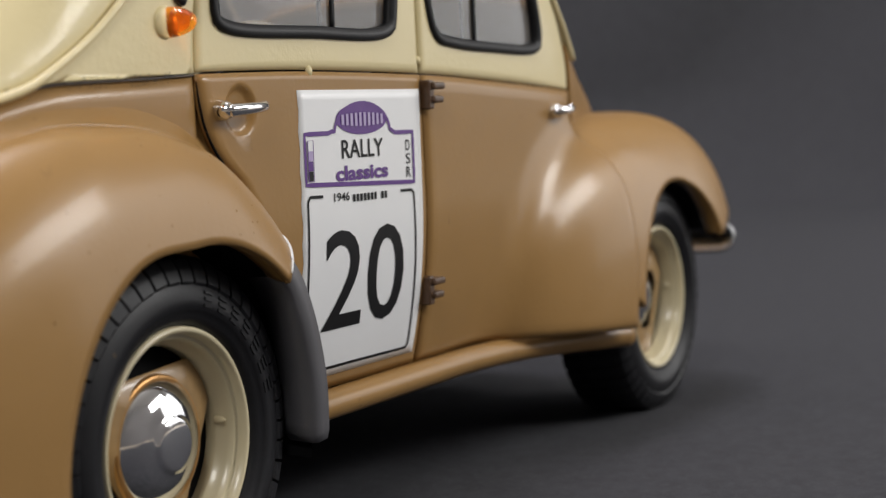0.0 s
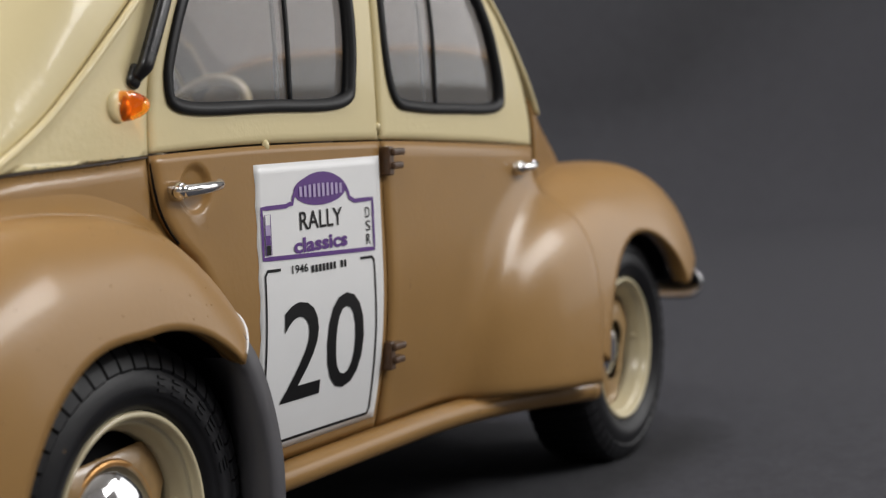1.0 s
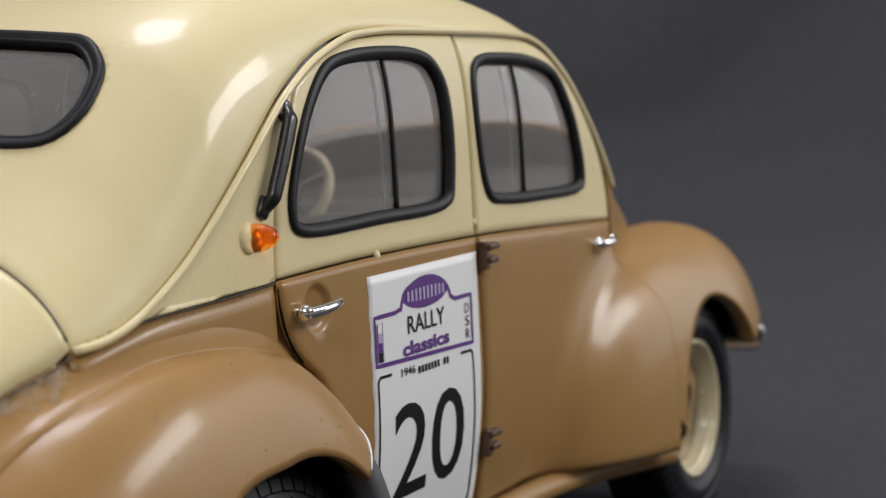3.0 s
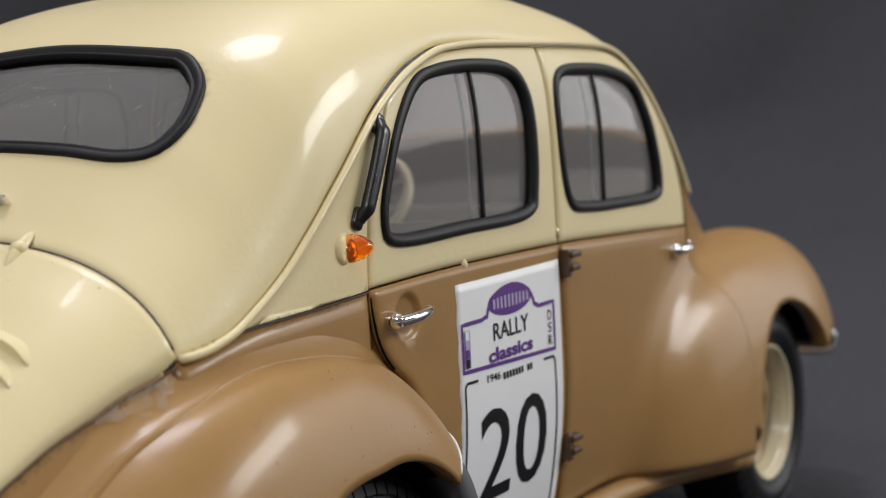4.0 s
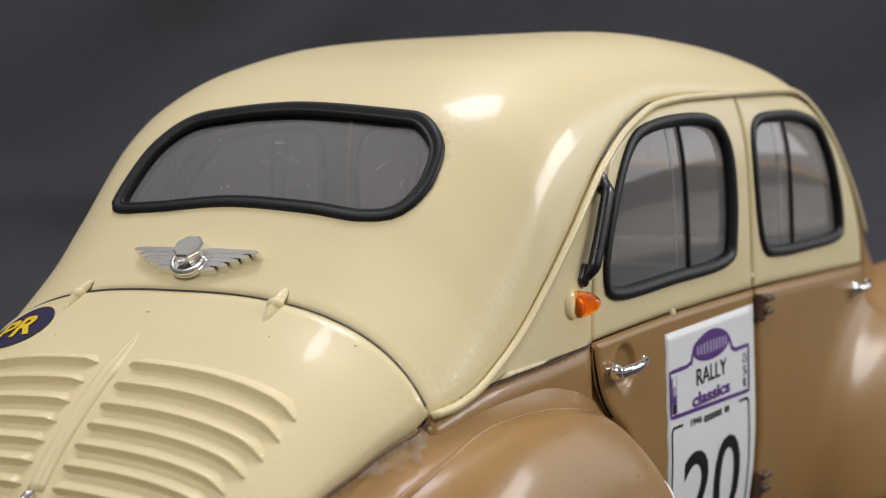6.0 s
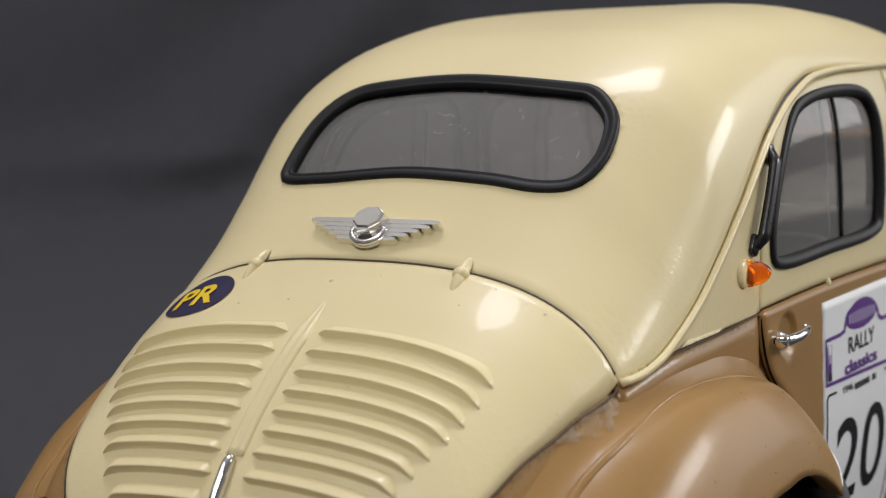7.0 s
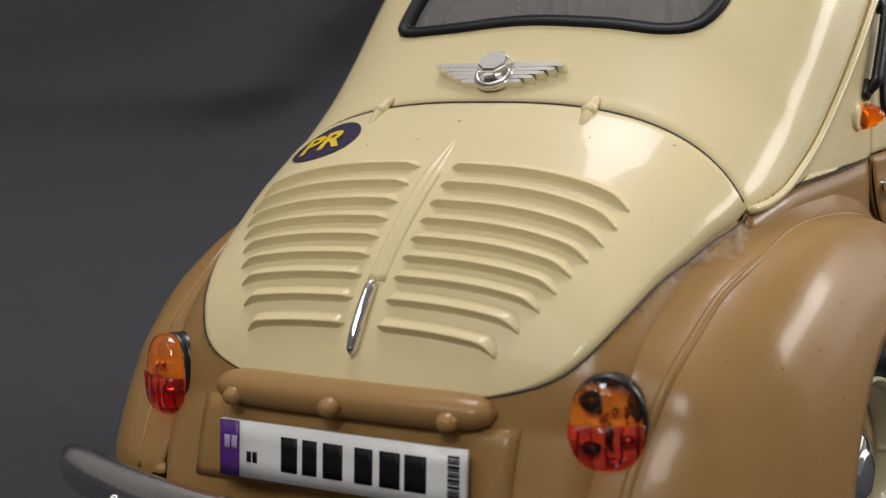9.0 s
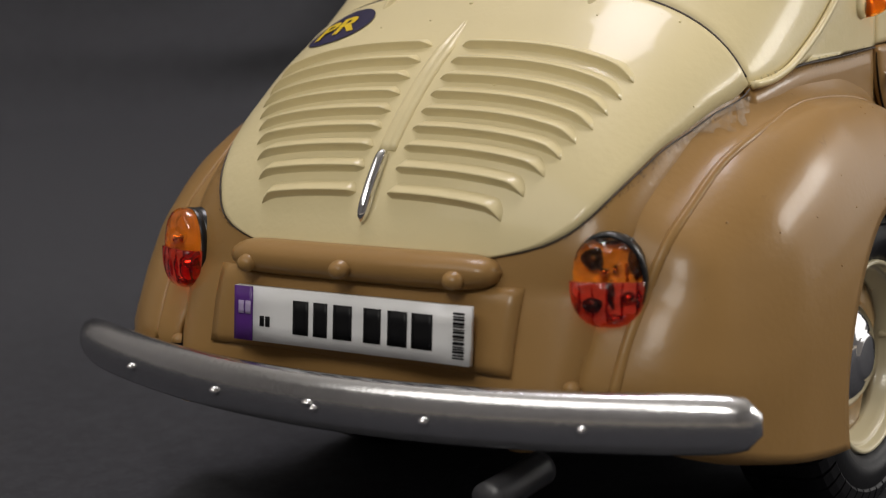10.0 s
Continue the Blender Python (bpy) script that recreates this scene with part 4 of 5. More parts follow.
# ---- lettering ----


def letters(text, bold=0.0):
    """Flat outlines of a word as triangles, its box scaled to 1 by 1."""
    cu = bpy.data.curves.new("word", "FONT")
    cu.body, cu.offset, cu.resolution_u = text, bold, 4
    ob = new("word", cu)
    bpy.context.view_layer.update()
    me = ob.evaluated_get(bpy.context.evaluated_depsgraph_get()).to_mesh()
    v = np.array([tuple(p.co) for p in me.vertices])[:, :2]
    f = [tuple(p.vertices) for p in me.polygons]
    bpy.data.objects.remove(ob)
    bpy.data.curves.remove(cu)
    v = (v - v.min(0)) / np.maximum(v.max(0) - v.min(0), 1e-6)
    return v, f


def print_side(name, v, f, mat, parent, label, lift=0.0066):
    """Outline points (x, z) laid on the right flank."""
    v = np.asarray(v, float)
    return part(name, on_side(side_form, v[:, 0], v[:, 1], -1, lift), f, mat, parent, label, smooth=False)


def word_side(name, text, x0, x1, z0, z1, mat, parent, label, bold=0.0, slant=0.0):
    v, f = letters(text, bold)
    return print_side(name, np.stack([x0 + v[:, 0] * (x1 - x0), z0 + v[:, 1] * (z1 - z0) + slant * v[:, 0]], -1), f, mat, parent, label)


def stroke(points, half, closed=False):
    """A flat line of some width through points, as quads."""
    p = np.array(points, float)
    t = np.roll(p, -1, 0) - np.roll(p, 1, 0) if closed else np.gradient(p, axis=0)
    t /= np.linalg.norm(t, axis=1, keepdims=True)
    nrm = np.stack([-t[:, 1], t[:, 0]], -1) * half
    k = len(p)
    return np.concatenate([p - nrm, p + nrm]), [(i, (i + 1) % k, k + (i + 1) % k, k + i) for i in range(k if closed else k - 1)]


def round_box(x0, x1, z0, z1, r, n=6):
    out = []
    for cx, cz, a0 in ((x1 - r, z1 - r, 0), (x0 + r, z1 - r, 90), (x0 + r, z0 + r, 180), (x1 - r, z0 + r, 270)):
        out += [(cx + r * math.cos(math.radians(a0 + 90 * i / n)), cz + r * math.sin(math.radians(a0 + 90 * i / n))) for i in range(n + 1)]
    return out


def box_side(name, x0, x1, z0, z1, mat, parent, label="", lift=0.0066):
    return print_side(name, [(x0, z0), (x1, z0), (x1, z1), (x0, z1)], [(0, 1, 2, 3)], mat, parent, label, lift)


def build_decal():
    x, z = np.meshgrid(np.linspace(0.463, 0.919, 24), np.linspace(0.303, 0.846, 30), indexing="ij")
    p = on_side(side_form, x, z, -1, 0.0052)
    # slightly ragged cut edges
    p[0, :, 0] += 0.002 * np.sin(np.arange(30) * 1.7)
    decal = sheet("rally_decal", p, slope(side_form, p), WHITE, car, "white rally number decal with purple plaque", 0.002, rolled=0)
    # plaque with its arched top
    arch = [(0.687 + 0.105 * math.cos(math.radians(a)), 0.763 + 0.057 * math.sin(math.radians(a))) for a in range(175, 4, -10)]
    frame_line = [(0.478, 0.672), (0.478, 0.765), (0.560, 0.765), (0.572, 0.768)] + arch + [(0.802, 0.764), (0.812, 0.760), (0.884, 0.760), (0.884, 0.658)]
    path = []
    pts = np.array(frame_line)
    for a, b in zip(pts, np.roll(pts, -1, 0)):
        for u in np.linspace(0, 1, max(2, int(np.linalg.norm(b - a) / 0.02) + 1), endpoint=False):
            path.append(a + (b - a) * u)
    v, f = stroke(path, 0.0042, True)
    print_side("plaque_outline", v, f, PURPLE, decal, "purple plaque outline")
    n = 40
    ring = [(0.685 + 0.096 * math.cos(2 * math.pi * i / n), 0.790 + 0.030 * math.sin(2 * math.pi * i / n)) for i in range(n)]
    print_side("plaque_oval", [(0.685, 0.790)] + ring, [(0, 1 + i, 1 + (i + 1) % n) for i in range(n)], PURPLE, decal, "purple oval", 0.0062)
    for i in range(10):
        cx = 0.612 + 0.0163 * i
        h = 0.009 + 0.004 * math.sin(math.pi * (i + 0.5) / 10)
        box_side("oval_bar", cx - 0.0045, cx + 0.0045, 0.789 - h, 0.789 + h, MAUVE, decal, "", 0.0075)
    word_side("word_rally", "RALLY", 0.606, 0.762, 0.716, 0.751, INK, decal, "black lettering", 0.008)
    word_side("word_classics", "classics", 0.582, 0.778, 0.673, 0.702, PURPLE, decal, "purple lettering", 0.035)
    word_side("year", "1946", 0.572, 0.628, 0.636, 0.652, INK, decal, "small black figures", 0.01)
    for x0, x1 in ((0.640, 0.735), (0.748, 0.788)):
        for k in range(int((x1 - x0) / 0.0135)):
            box_side("name_bar", x0 + 0.0135 * k, x0 + 0.0135 * k + 0.0085, 0.632, 0.646, INK, decal)
    word_side("race_number", "20", 0.538, 0.838, 0.391, 0.581, INK, decal, "black race number", 0.004)
    for line in ([(0.533, 0.648), (0.489, 0.649), (0.481, 0.640), (0.481, 0.45), (0.482, 0.320), (0.70, 0.319), (0.884, 0.317), (0.891, 0.328), (0.888, 0.5), (0.880, 0.635), (0.872, 0.642), (0.826, 0.643)],):
        ends = np.array(line)
        dense = np.concatenate([a + (b - a) * np.linspace(0, 1, 9)[:-1, None] for a, b in zip(ends[:-1], ends[1:])] + [ends[-1:]])
        v, f = stroke(dense, 0.0028)
        print_side("number_frame", v, f, INK, decal, "thin black frame line")
    for i, mat in enumerate((WHITE, MAUVE, PURPLE, INK)):
        zt = 0.752 - 0.0185 * i
        box_side("shade_scale", 0.487, 0.503, zt - 0.018, zt, mat, decal, "", 0.0072)
    v, f = stroke([(0.486, 0.678), (0.486, 0.753), (0.504, 0.753), (0.504, 0.678)], 0.0012, True)
    print_side("shade_scale_edge", v, f, PURPLE, decal, "", 0.0078)
    for i, letter in enumerate("DSR"):
        zt = 0.744 - 0.027 * i
        word_side("side_letter", letter, 0.853, 0.871, zt - 0.021, zt, INK, decal, "")


build_decal()

# ---- flank fittings on the right ----


def flank_point(x, z, lift=0.0):
    p = on_side(side_form, x, z, -1, lift)
    return p, slope(side_form, p)


def door_handle(parent, x0, x1, z, length_scale=1.0):
    xs = np.linspace(x0, x1, 18)
    path = on_side(side_form, xs, z + 0.006 * (xs - x0) / (x1 - x0), -1, 0.0) + np.array([0, -0.028, 0]) - np.array([0, 0.010, 0]) * np.sin(np.linspace(0, np.pi, 18))[:, None]
    u = np.linspace(0, 1, 18)
    handle = sweep("door_handle", path, np.tile([0, -1.0, 0], (18, 1)), oval(0.0105, 0.009, 10), CHROME, parent, "small chrome lever handle", scale=1.1 - 0.25 * u)
    p, n = flank_point(x0 + 0.006, z)
    dome("handle_boss", p, n, 0.017, 0.018, 0.036, CHROME, handle, "", power=3)
    dome("handle_tip", path[-1] + np.array([0, 0.006, 0]), (0.3, -1, 0), 0.010, 0.010, 0.012, CHROME, handle, "", power=3)
    return handle


door_handle(doors["rear", -1], 0.214, 0.325, 0.812)
door_handle(doors["front", -1], 1.605, 1.690, 0.790)


def door_hinge(x, z):
    p, n = flank_point(x, z, 0.004)
    base = block("door_hinge", (x - 0.012, p[1] - 0.018, z - 0.030), (x + 0.010, p[1] + 0.01, z + 0.030), TANDARK, doors["front", -1], "dark-washed door hinge with two knuckles", 0.004)
    for dz, far in ((0.018, 0.046), (-0.010, 0.038)):
        block("hinge_knuckle", (x - 0.004, p[1] - 0.026, z + dz - 0.0075), (x + far, p[1] + 0.008, z + dz + 0.0075), TANDARK, base, "", 0.005)


door_hinge(0.946, 0.834)
door_hinge(0.944, 0.428)

# black grab strip: a raised bar between two bolted feet
u = np.linspace(0, 1, 40)
gx, gz = 0.131 + (0.233 - 0.131) * u, 1.001 + (1.172 - 1.001) * u
base = on_side(hull, gx, gz, -1)
nb = slope(hull, base)
arch = np.clip(np.minimum(u, 1 - u) / 0.13, 0, 1)
path = base + (0.008 + 0.011 * arch**2 * (3 - 2 * arch))[:, None] * nb
strip = sweep("grab_strip", path, nb, [(-0.013, -0.006), (-0.013, 0.004), (-0.009, 0.009), (0.009, 0.009), (0.013, 0.004), (0.013, -0.006)], PLASTIC, car, "black plastic grab bar on the quarter panel", scale=0.75 + 0.3 * arch)
for k in (1, -2):
    dome("strip_foot", base[k] - 0.002 * nb[k], nb[k], 0.0145, 0.021, 0.014, PLASTIC, strip, "", up=(0.5, 0, 0.86), power=5, square=4)
    dome("foot_bolt", base[k] + 0.010 * nb[k], nb[k], 0.006, 0.006, 0.007, PLASTIC, strip, "", power=2.5, n=12, rings=4)

# amber repeater lamp
p, n = flank_point(0.092, 0.957)
lamp = dome("side_lamp", p - 0.003 * n + np.array([-0.004, 0, 0]), n, 0.027, 0.028, 0.013, CREAM, car, "amber side lamp on a cream base", power=3)
dome("lens", p + 0.004 * n + np.array([0.002, 0, 0.0]), n + np.array([0.55, 0, 0.05]), 0.0245, 0.0255, 0.046, AMBER, lamp, "orange clear plastic lens", power=1.9).visible_shadow = False
dome("lamp_seat", p + 0.004 * n + np.array([0.003, 0, -0.004]), n + np.array([0.55, 0, -0.3]), 0.016, 0.017, 0.014, GOLD, lamp, "", power=2.5)
p, n = flank_point(0.515, 0.880)
dome("paint_nib", p - 0.004 * n, n, 0.009, 0.012, 0.008, CREAM, doors["rear", -1], "")
p, n = flank_point(0.935, 0.905)
dome("paint_nib", p - 0.006 * n, n, 0.008, 0.009, 0.008, CREAM, doors["rear", -1], "")
p, n = flank_point(1.02, 0.300)
dome("paint_nib", p, n, 0.008, 0.008, 0.004, CREAM, doors["front", -1], "")

# ---- tail fittings ----
ys = np.linspace(-0.292, 0.282, 60)
path = on_rear(ys, 0.553 + 0 * ys, 0.004)
u = np.linspace(-1, 1, 60)
garnish = sweep("plate_lamp_bar", path, slope(hull, path) * np.array([1, 1, 0]), oval(0.032, 0.046, 16), TAN, car, "tan rounded plate lamp housing", scale=0.08 + 0.92 * (1 - np.abs(u)**10)**0.5)
for y in (0.215, -0.005, -0.225):
    q = on_rear(y, 0.538, 0.037 if abs(y) > 0.1 else 0.048)
    dome("rivet", q, slope(hull, q) + np.array([0, 0, -0.4]), 0.020, 0.016, 0.024, TAN, garnish, "", power=2.5)
yy, zz = np.meshgrid(np.linspace(-0.332, 0.322, 30), np.linspace(0.392, 0.530, 10), indexing="ij")
p = on_rear(yy, zz, 0.012)
backing = sheet("plate_backing", p, slope(hull, p), TAN, car, "tan raised panel behind the plate", 0.02, rolled=0.006)
# flat plate set square to the car
PLATE_X, TILT_X = -0.862, 0.10


def plate_point(y, z, out=0.0):
    y, z = np.asarray(y, float), np.asarray(z, float)
    return np.stack([PLATE_X - out - TILT_X * (0.46 - z) + 0 * y, y, z], -1)


def plate_sheet(name, y0, y1, z0, z1, mat, parent, label="", out=0.0, thick=0.006):
    yy, zz = np.meshgrid(np.linspace(y0, y1, 6), np.linspace(z0, z1, 4), indexing="ij")
    p = plate_point(yy, zz, out)
    return sheet(name, p, np.tile([-1.0, 0, 0], (6, 4, 1)), mat, parent, label, thick, rolled=0.0)


plate = plate_sheet("number_plate", -0.272, 0.238, 0.410, 0.507, WHITE, car, "white plate with a purple strip and dark bars", 0, 0.012)
plate_sheet("plate_strip", 0.195, 0.2375, 0.4105, 0.5065, PURPLE, plate, "purple strip", 0.002, 0.002)
for k in range(2):
    plate_sheet("strip_bar", 0.220 - 0.016 * k - 0.006, 0.220 - 0.016 * k + 0.006, 0.458, 0.481, MAUVE, plate, "", 0.004, 0.002)
    plate_sheet("small_bar", 0.173 - 0.013 * k - 0.0045, 0.173 - 0.013 * k + 0.0045, 0.438, 0.456, INK, plate, "", 0.002, 0.002)
for y, half in ((0.084, 0.017), (0.040, 0.015), (-0.009, 0.020), (-0.073, 0.018), (-0.126, 0.020), (-0.177, 0.021)):
    plate_sheet("plate_bar", y - half, y + half, 0.430, 0.489, INK, plate, "", 0.002, 0.002)
z = 0.421
rng = random.Random(4)
while z < 0.497:
    h = rng.choice((0.0018, 0.003, 0.0045))
    plate_sheet("code_bar", -0.262, -0.240, z, z + h, INK, plate, "", 0.002, 0.002)
    z += h + rng.choice((0.002, 0.003))


def tail_lamp(side):
    y = side * (0.458 if side < 0 else 0.442)
    q = on_rear(y, 0.545, 0.0, rear_form)
    n = np.array([-0.93, side * 0.36, 0.08])
    n = n / np.linalg.norm(n)
    base = dome("tail_lamp", q - 0.016 * n, n, 0.060, 0.077, 0.034, PLASTIC, car, "amber over red tail lamp on a dark base", power=4, square=2.3)
    dome("reflector", q + 0.012 * n, n, 0.052, 0.067, 0.008, BACKING, base, "bright reflector behind the lenses", power=4, square=2.3)
    r = np.cross((0, 0, 1), n)
    r /= np.linalg.norm(r)
    w = np.cross(n, r)
    for name, mat, sgn, wide, deep in (("amber_lens", ORANGE, 1, 0.058, 0.034), ("red_lens", RED, -1, 0.063, 0.038)):
        v, f, na, nb = [], [], 15, 12
        for i in range(nb + 1):
            b = math.pi / 2 * i / nb
            for j in range(na + 1):
                a = math.pi * j / na * sgn
                k = (abs(math.cos(a))**2.5 + abs(math.sin(a))**2.5)**(-1 / 2.5)
                s = math.sin(b)**0.8
                v.append(q + 0.016 * n + s * k * (wide * math.cos(a) * r + 0.076 * math.sin(a) * w) + deep * math.cos(b)**0.55 * n)
        m = na + 1
        for i in range(nb):
            for j in range(na):
                f.append((i * m + j, i * m + j + 1, (i + 1) * m + j + 1, (i + 1) * m + j))
        f.append(tuple([i * m for i in range(nb + 1)] + [i * m + na for i in range(nb, 0, -1)]))
        f.append(tuple(nb * m + j for j in range(na + 1)))
        lens_bm = bmesh.new()
        lv = [lens_bm.verts.new(p3) for p3 in v]
        for face in f:
            if len(set(face)) == len(face):
                lens_bm.faces.new([lv[k3] for k3 in face])
        bmesh.ops.remove_doubles(lens_bm, verts=lens_bm.verts[:], dist=0.0005)
        bmesh.ops.recalc_face_normals(lens_bm, faces=lens_bm.faces[:])
        lens = from_bm(name, lens_bm, mat, base, "orange clear plastic lens" if sgn > 0 else "red clear plastic lens", True)
        lens.visible_shadow = False
    # dark cap over the top and the outer edge of the lens
    a = np.radians(np.linspace(-30, 150, 36))
    path = np.array([q + 0.060 * math.cos(t) * r + 0.074 * math.sin(t) * w + (0.022 if side < 0 else 0.010) * n for t in a])
    sweep("lamp_rim", path, np.tile(n, (36, 1)), oval(0.0075, 0.017, 10), PLASTIC, base, "dark smoky rim", scale=(0.25 + 0.75 * np.sin(np.linspace(0.1, np.pi - 0.1, 36))) * (1 if side < 0 else 0.45))
    # small domes added inside the lenses to place their glints and dark patches
    for s1, b, rx, ry, high, mat in ((-0.50, 0.034, 0.017, 0.017, 0.025, PLASTIC), (0.22, 0.065, 0.034, 0.010, 0.021, PLASTIC), (1.0, 0.034, 0.010, 0.026, 0.022, WASH), (-0.1, 0.016, 0.010, 0.007, 0.022, FOIL), (0.35, 0.020, 0.007, 0.010, 0.022, FOIL),
                                     (0.70, 0.018, 0.004, 0.012, 0.020, GOLD), (-0.55, -0.036, 0.017, 0.013, 0.021, PLASTIC), (0.15, -0.020, 0.005, 0.024, 0.023, PLASTIC), (0.75, -0.024, 0.010, 0.010, 0.020, FOIL), (0.25, -0.056, 0.012, 0.008, 0.018, FOIL)):
        if side > 0 and mat != FOIL:
            continue
        dome("lens_spot", q + s1 * 0.042 * r + b * w + 0.014 * n, n, rx, ry, high, mat, base, "", power=2.6, n=16, rings=5)
    for k in range(5):
        s1 = -0.044 + 0.022 * k
        dome("lens_rib", q + s1 * r - 0.034 * w + 0.014 * n, n, 0.0025, 0.030, 0.018, RED, base, "", power=4, n=10, rings=4)


for side in (-1, 1):
    tail_lamp(side)


def build_bumper(name, x0, k, sign, half, zc, label):
    ys = np.linspace(-half, half, 70)
    u = ys / half
    path = np.stack([sign * (x0 - k * ys**2), ys, zc + 0.012 * u**2], -1)
    nrm = np.stack([sign + 0 * ys, 2 * k * ys, 0 * ys], -1)
    prof = [(-0.048, -0.014), (-0.050, -0.004), (-0.043, 0.012), (-0.026, 0.023), (0.0, 0.027), (0.026, 0.023), (0.043, 0.012), (0.050, -0.004), (0.048, -0.014), (0.040, -0.008), (0.0, 0.004), (-0.040, -0.008)]
    return sweep(name, path, nrm / np.linalg.norm(nrm, axis=1, keepdims=True), prof, SATIN, car, label, scale=0.35 + 0.65 * (1 - np.abs(u)**26)**0.5), path


bumper, _ = build_bumper("rear_bumper", 0.925, 0.30, -1, 0.740, 0.334, "polished curved rear bumper with bolt heads")
for y in (-0.49, -0.228, 0.228, 0.49):
    dome("bolt", (-0.951 + 0.30 * y * y, y, 0.328 + 0.012 * (y / 0.735)**2), (-1, 0.6 * y, 0.0), 0.0095, 0.0095, 0.012, CHROME, bumper, "", power=2.5)
dome("bolt", (-0.951, 0.004, 0.338), (-1, 0.0, 0.0), 0.013, 0.007, 0.010, CHROME, bumper, "", power=1.2)
dome("bolt", (-0.951, -0.010, 0.329), (-1, 0.0, 0.0), 0.009, 0.008, 0.010, CHROME, bumper, "", power=1.2)
for side in (-1, 1):
    q = on_rear(side * 0.43, 0.376, 0.0, rear_form)
    arm = block("bumper_arm", (-0.92 + 0.055, side * 0.43 - 0.018, 0.335), (-0.70, side * 0.43 + 0.018, 0.375), BLACK, bumper, "", 0.006)
    dome("mount_bolt", q, slope(hull, q), 0.016, 0.014, 0.018, TAN, car, "tan bumper mount bolt", power=2.5)
build_bumper("front_bumper", 2.80, 0.26, 1, 0.63, 0.388, "polished curved front bumper")

# exhaust pipe
ring = [(-0.875, -0.305, 0.192), (-0.80, -0.305, 0.196), (-0.70, -0.30, 0.20)]
path = spline(ring, 14)
pipe = sweep("exhaust_pipe", path, np.tile([0, 0, 1.0], (14, 1)), oval(0.030, 0.030, 20), PIPE, car, "dark grey exhaust pipe end")

# ---- sticker on the lid ----


def lid_print(name, yv, av, f, mat, parent, label, lift):
    return part(name, on_tail(yv, av, lift), f, mat, parent, label)


n = 36
ring_a = 2 * np.pi * np.arange(n) / n
yv = np.r_[0.318, 0.318 + 0.044 * np.cos(ring_a), 0.318 + 0.082 * np.cos(ring_a)]
av = np.r_[104.0, 104.0 + 4.4 * np.sin(ring_a), 104.0 + 8.2 * np.sin(ring_a)]
sticker = lid_print("oval_sticker", yv, av, [(0, 1 + i, 1 + (i + 1) % n) for i in range(n)] + [(1 + i, 1 + n + i, 1 + n + (i + 1) % n, 1 + (i + 1) % n) for i in range(n)], NAVY, lid, "navy oval sticker with yellow letters", 0.0085)
v, f = letters("PR", 0.03)
lid_print("sticker_letters", 0.318 + 0.052 - 0.104 * v[:, 0], 104.0 + 4.2 - 8.4 * v[:, 1], f, YELLOW, sticker, "yellow letters", 0.0100)

# ---- inside the cabin ----


def cushion(name, low, high, parent, label="", lean=0.0):
    bm = bmesh.new()
    bmesh.ops.create_cube(bm, size=1)
    bmesh.ops.subdivide_edges(bm, edges=bm.edges[:], cuts=4, use_grid_fill=True)
    for v in bm.verts:
        c = v.co * 2
        k = (abs(c.x)**5 + abs(c.y)**5 + abs(c.z)**5)**(-1 / 5) * max(abs(c.x), abs(c.y), abs(c.z))
        c = c * k
        z = low[2] + (c.z + 1) / 2 * (high[2] - low[2])
        v.co = (low[0] + (c.x + 1) / 2 * (high[0] - low[0]) - lean * (z - low[2]), low[1] + (c.y + 1) / 2 * (high[1] - low[1]), z)
    return from_bm(name, bm, INNER, parent, label, smooth=True)


block("cabin_floor", (0.0, -0.50, 0.30), (1.85, 0.50, 0.33), BLACK, car, "dark cabin floor", 0.005)
for y in (-0.26, 0.26):
    seat = cushion("front_seat", (0.95, y - 0.2, 0.36), (1.40, y + 0.2, 0.52), car, "brown-grey front seat")
    cushion("backrest", (0.98, y - 0.2, 0.45), (1.08, y + 0.2, 0.93), seat, "", 0.25)
bench = cushion("rear_seat", (0.22, -0.45, 0.40), (0.62, 0.45, 0.56), car, "brown-grey rear bench seat")
cushion("backrest", (0.20, -0.45, 0.5), (0.32, 0.45, 0.98), bench, "", 0.3)
block("dashboard", (1.72, -0.46, 0.74), (1.80, 0.46, 0.90), INNER, car, "brown-grey dashboard", 0.02)
a = np.linspace(0, 2 * np.pi, 48, endpoint=False)
wheel_c, tilt = np.array([1.54, 0.32, 0.93]), math.radians(35)
ring = np.stack([wheel_c[0] + 0.138 * np.sin(a) * math.sin(tilt), wheel_c[1] + 0.138 * np.cos(a), wheel_c[2] + 0.138 * np.sin(a) * math.cos(tilt)], -1)
steering = sweep("steering_wheel", ring, ring - wheel_c, oval(0.014, 0.014, 8), IVORY, car, "ivory steering wheel rim", True)
for k in (0.5, 2.6, 4.71):
    end = wheel_c + np.array([0.138 * math.sin(k) * math.sin(tilt), 0.138 * math.cos(k), 0.138 * math.sin(k) * math.cos(tilt)])
    sweep("spoke", np.linspace(wheel_c, end, 5), np.tile([-1.0, 0, 0.5], (5, 1)), oval(0.008, 0.006, 6), IVORY, steering)
sweep("steering_column", np.linspace(wheel_c, wheel_c + np.array([0.30, 0, -0.22]), 5), np.tile([0, 0, 1.0], (5, 1)), oval(0.02, 0.02, 8), BLACK, steering)

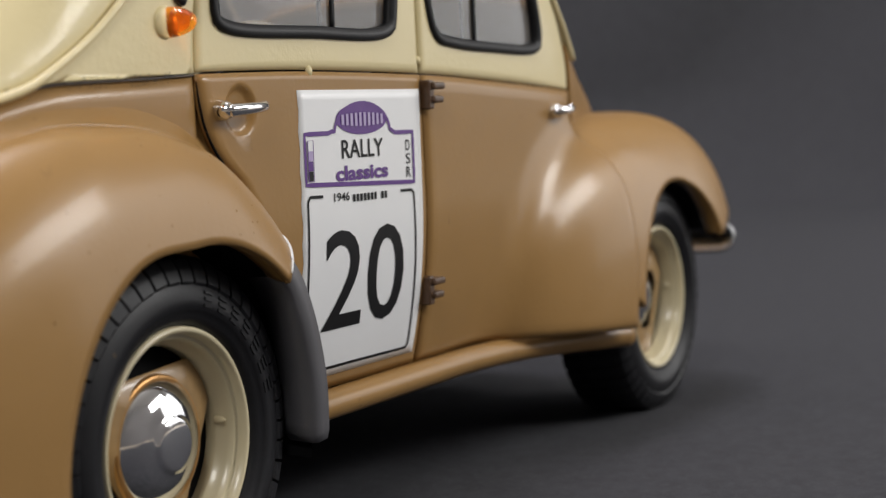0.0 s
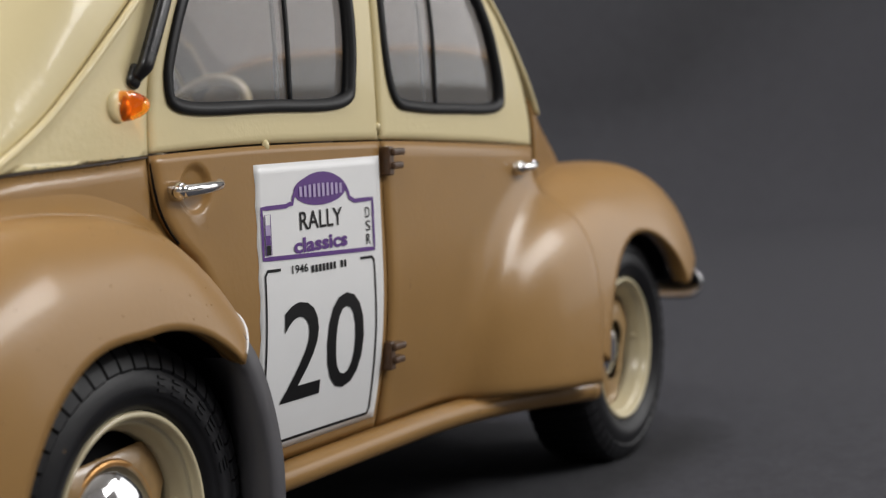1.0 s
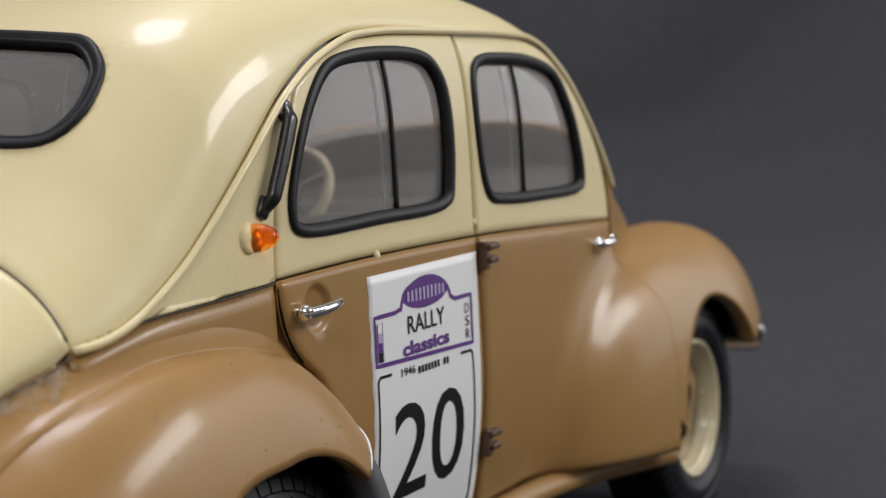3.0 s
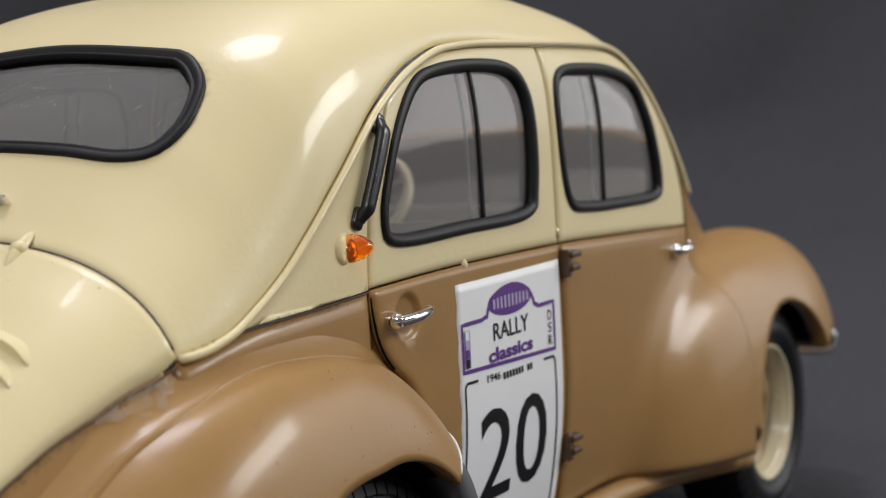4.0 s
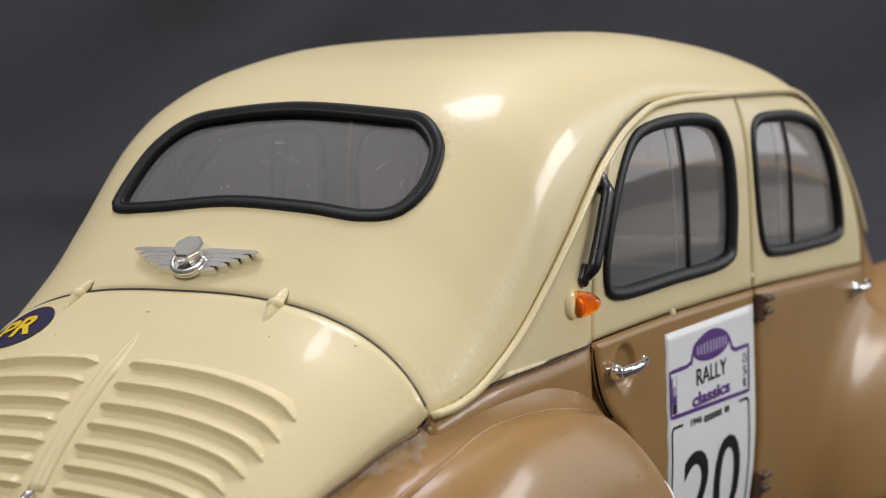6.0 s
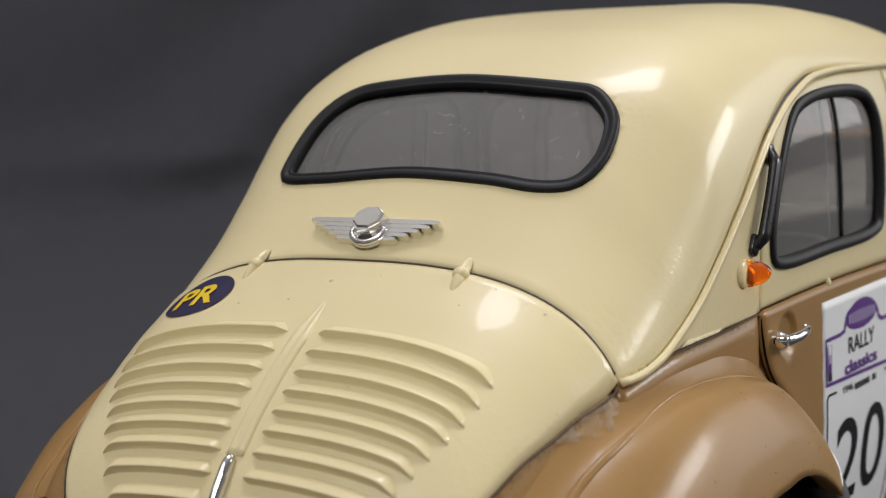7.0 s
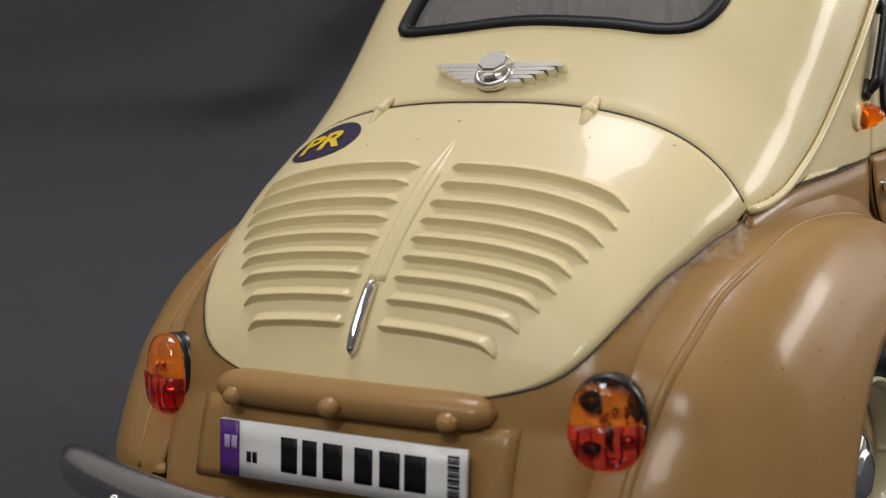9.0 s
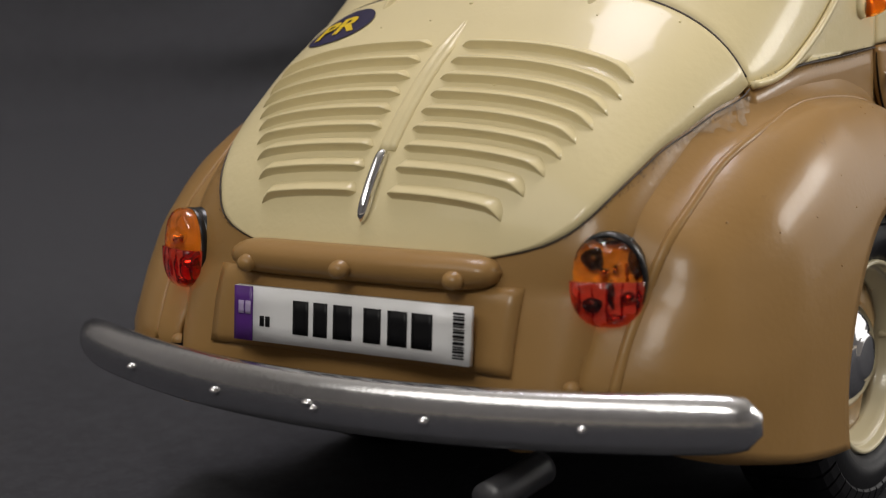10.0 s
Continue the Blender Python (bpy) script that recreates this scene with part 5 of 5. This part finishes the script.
# ---- seams and wash lines ----
ang = np.linspace(92.8, 180.6, 60)
for side in (-1, 1):
    path = on_tail(side * (lid_half(ang, side) + 0.003), ang, 0.001)
    sweep("lid_seam", path, slope(hull, path), oval(0.0016, 0.0016, 6), WASH, car, "dark gap round the engine lid")
    xs = np.linspace(-0.33, 0.16, 40)
    path = on_side(hull, xs, LINE(xs) - 0.002, side, -0.001)
    sweep("belt_seam", path, slope(hull, path), oval(0.0015, 0.0016, 6), WASH, car, "dirt-darkened colour line")
    # bead along the wing's crown and down its rear
    p0 = spline([(0.150, 0.578, 0.747), (0.057, 0.590, 0.773), (-0.087, 0.578, 0.794), (-0.150, 0.574, 0.796), (-0.260, 0.566, 0.787), (-0.334, 0.566, 0.770), (-0.410, 0.565, 0.750), (-0.506, 0.549, 0.711),
                 (-0.595, 0.540, 0.654), (-0.674, 0.528, 0.587), (-0.724, 0.513, 0.507), (-0.755, 0.500, 0.430), (-0.780, 0.488, 0.340)], 90)
    eye = np.stack([p0[:, 0] * 0.8, side * (p0[:, 1] - 0.10), p0[:, 2] - 0.25], -1)
    way = p0 * np.array([1, side, 1]) - eye
    path = cast(rear_form, eye, way / np.linalg.norm(way, axis=1, keepdims=True), 0.7)
    bold = curve((0, 0.1, 0.4, 0.55, 1.0), (0.05, 0.35, 0.40, 1.0, 1.0))(np.linspace(0, 1, 90))
    sweep("wing_crease", path, slope(rear_form, path), [(-0.013, -0.004), (-0.006, 0.003), (-0.002, 0.006), (0.002, 0.006), (0.006, 0.003), (0.013, -0.004)], TAN, car, "raised panel edge on the rear wing", scale=bold * (1 if side < 0 else 0.5))
yy = np.linspace(-0.24, 0.24, 30)
path = on_tail(yy, 181.1 + 0 * yy, 0.0015)
sweep("lid_seam", path, slope(hull, path), oval(0.0035, 0.003, 6), WASH, car, "dark gap round the engine lid")

# chipped paint along the front end of the rear wing
b = np.radians(np.linspace(4, 48, 18))
t = np.radians(48.4 - 6 * np.degrees(b) / 90)
out = np.stack([np.cos(t), 0 * t, np.sin(t)], -1)
path = cast(rear_form, np.array([0, -0.42, 0.285]) + 0.32 * out, np.cos(b)[:, None] * np.array([0, -1.0, 0]) + np.sin(b)[:, None] * out, 1.0)
sweep("paint_chip", path, slope(rear_form, path), oval(0.0032, 0.004, 6), WHITE, car, "bare pale edge where the paint has chipped", scale=0.35 + 0.65 * np.sin(np.linspace(0.15, np.pi - 0.15, 18)))

# scuffed primer with painted-in sheen, and grime, along the joint of lid and wing
for side in (-1, 1):
    u, v = np.meshgrid(np.linspace(0, 1, 40), np.linspace(0, 1, 6), indexing="ij")
    ang = 97 + 36 * u
    y = lid_half(ang, side) + 0.006 + (0.004 + 0.030 * np.sin(np.pi * u) * (0.75 + 0.25 * np.sin(23 * u))) * v
    p = on_tail(side * y, ang, 0.0035, rear_form)
    f = [(i * 6 + j, i * 6 + j + 1, (i + 1) * 6 + j + 1, (i + 1) * 6 + j) for i in range(39) for j in range(5)]
    part("scuff_sheen_edge", p, f, SCUFF_SHEEN, car, "grey scuffed paint with painted sheen along the lid joint")
    ang = 103 + 77 * u
    y = lid_half(ang, side) + 0.001 + 0.012 * v
    p = on_tail(side * y, ang, 0.0028, rear_form)
    part("grime_line", p, f, GRIME, car, "dark grime along the lid joint")
    x, dz = np.meshgrid(np.linspace(-0.33, 0.10, 50), np.linspace(-0.012, 0.007, 5), indexing="ij")
    p = on_side(hull, x, LINE(x) + dz, side, 0.0045)
    part("grime_line", p, [(i * 5 + j, i * 5 + j + 1, (i + 1) * 5 + j + 1, (i + 1) * 5 + j) for i in range(49) for j in range(4)], GRIME, car, "dark grime along the colour line")

# dark shut lines of the doors
for side in (-1, 1):
    zs = np.linspace(0.722, 0.862, 50)
    xs = curve((0.25, 0.54, 0.62, 0.70, 0.717, 0.76, 0.80, 0.862, 0.974, 1.10, 1.24), (0.40, 0.385, 0.33, 0.268, 0.241, 0.200, 0.180, 0.168, 0.174, 0.222, 0.296))(zs) - 0.004
    path = on_side(side_form, xs, zs, side, 0.001)
    sweep("shut_line", path, slope(side_form, path), oval(0.0024, 0.0022, 6), BLACK, car, "dark shut line of the rear door", scale=np.clip(np.linspace(2.0, 0.5, 50), 0.5, 1))

# dark joint along lid's upper edge; wash and painted shade under plate lamp housing
yy = np.linspace(-0.516, 0.516, 60)
path = on_tail(yy, 91.95 + 0 * yy, 0.0005)
sweep("lid_seam", path, slope(hull, path), oval(0.0024, 0.0018, 6), WASH, car, "dark gap round the engine lid")
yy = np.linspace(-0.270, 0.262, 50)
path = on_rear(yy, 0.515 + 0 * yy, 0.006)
sweep("wash_line", path, slope(hull, path), oval(0.005, 0.004, 6), WASH, car, "dark wash and painted shade under the plate lamp housing")
path = on_rear(yy, 0.592 + 0 * yy, 0.002)
sweep("wash_line", path, slope(hull, path), oval(0.004, 0.003, 6), WASH, car, "dark wash over the plate lamp housing")
# dust nibs caught in the paint
rng = random.Random(11)
for i in range(46):
    wing_nib = i < 26
    if wing_nib:
        a, b = math.radians(rng.uniform(58, 150)), math.radians(rng.uniform(3, 40) if rng.random() < 0.7 else rng.uniform(3, 75))
        out = np.array([math.cos(a), 0, math.sin(a)])
        p = cast(rear_form, np.array([0, -0.42, 0.285]) + 0.32 * out, math.cos(b) * np.array([0, -1.0, 0]) + math.sin(b) * out, 1.0)
        n = slope(rear_form, p)
    else:
        p = on_tail(rng.uniform(-0.5, 0.45), rng.uniform(94, 140), 0.006)
        n = slope(hull, p)
    r = rng.uniform(0.0012, 0.0026)
    dome("paint_nib", p, n, r, r, r * 0.7, TAN if wing_nib else CREAM, car, "", n=8, rings=3)
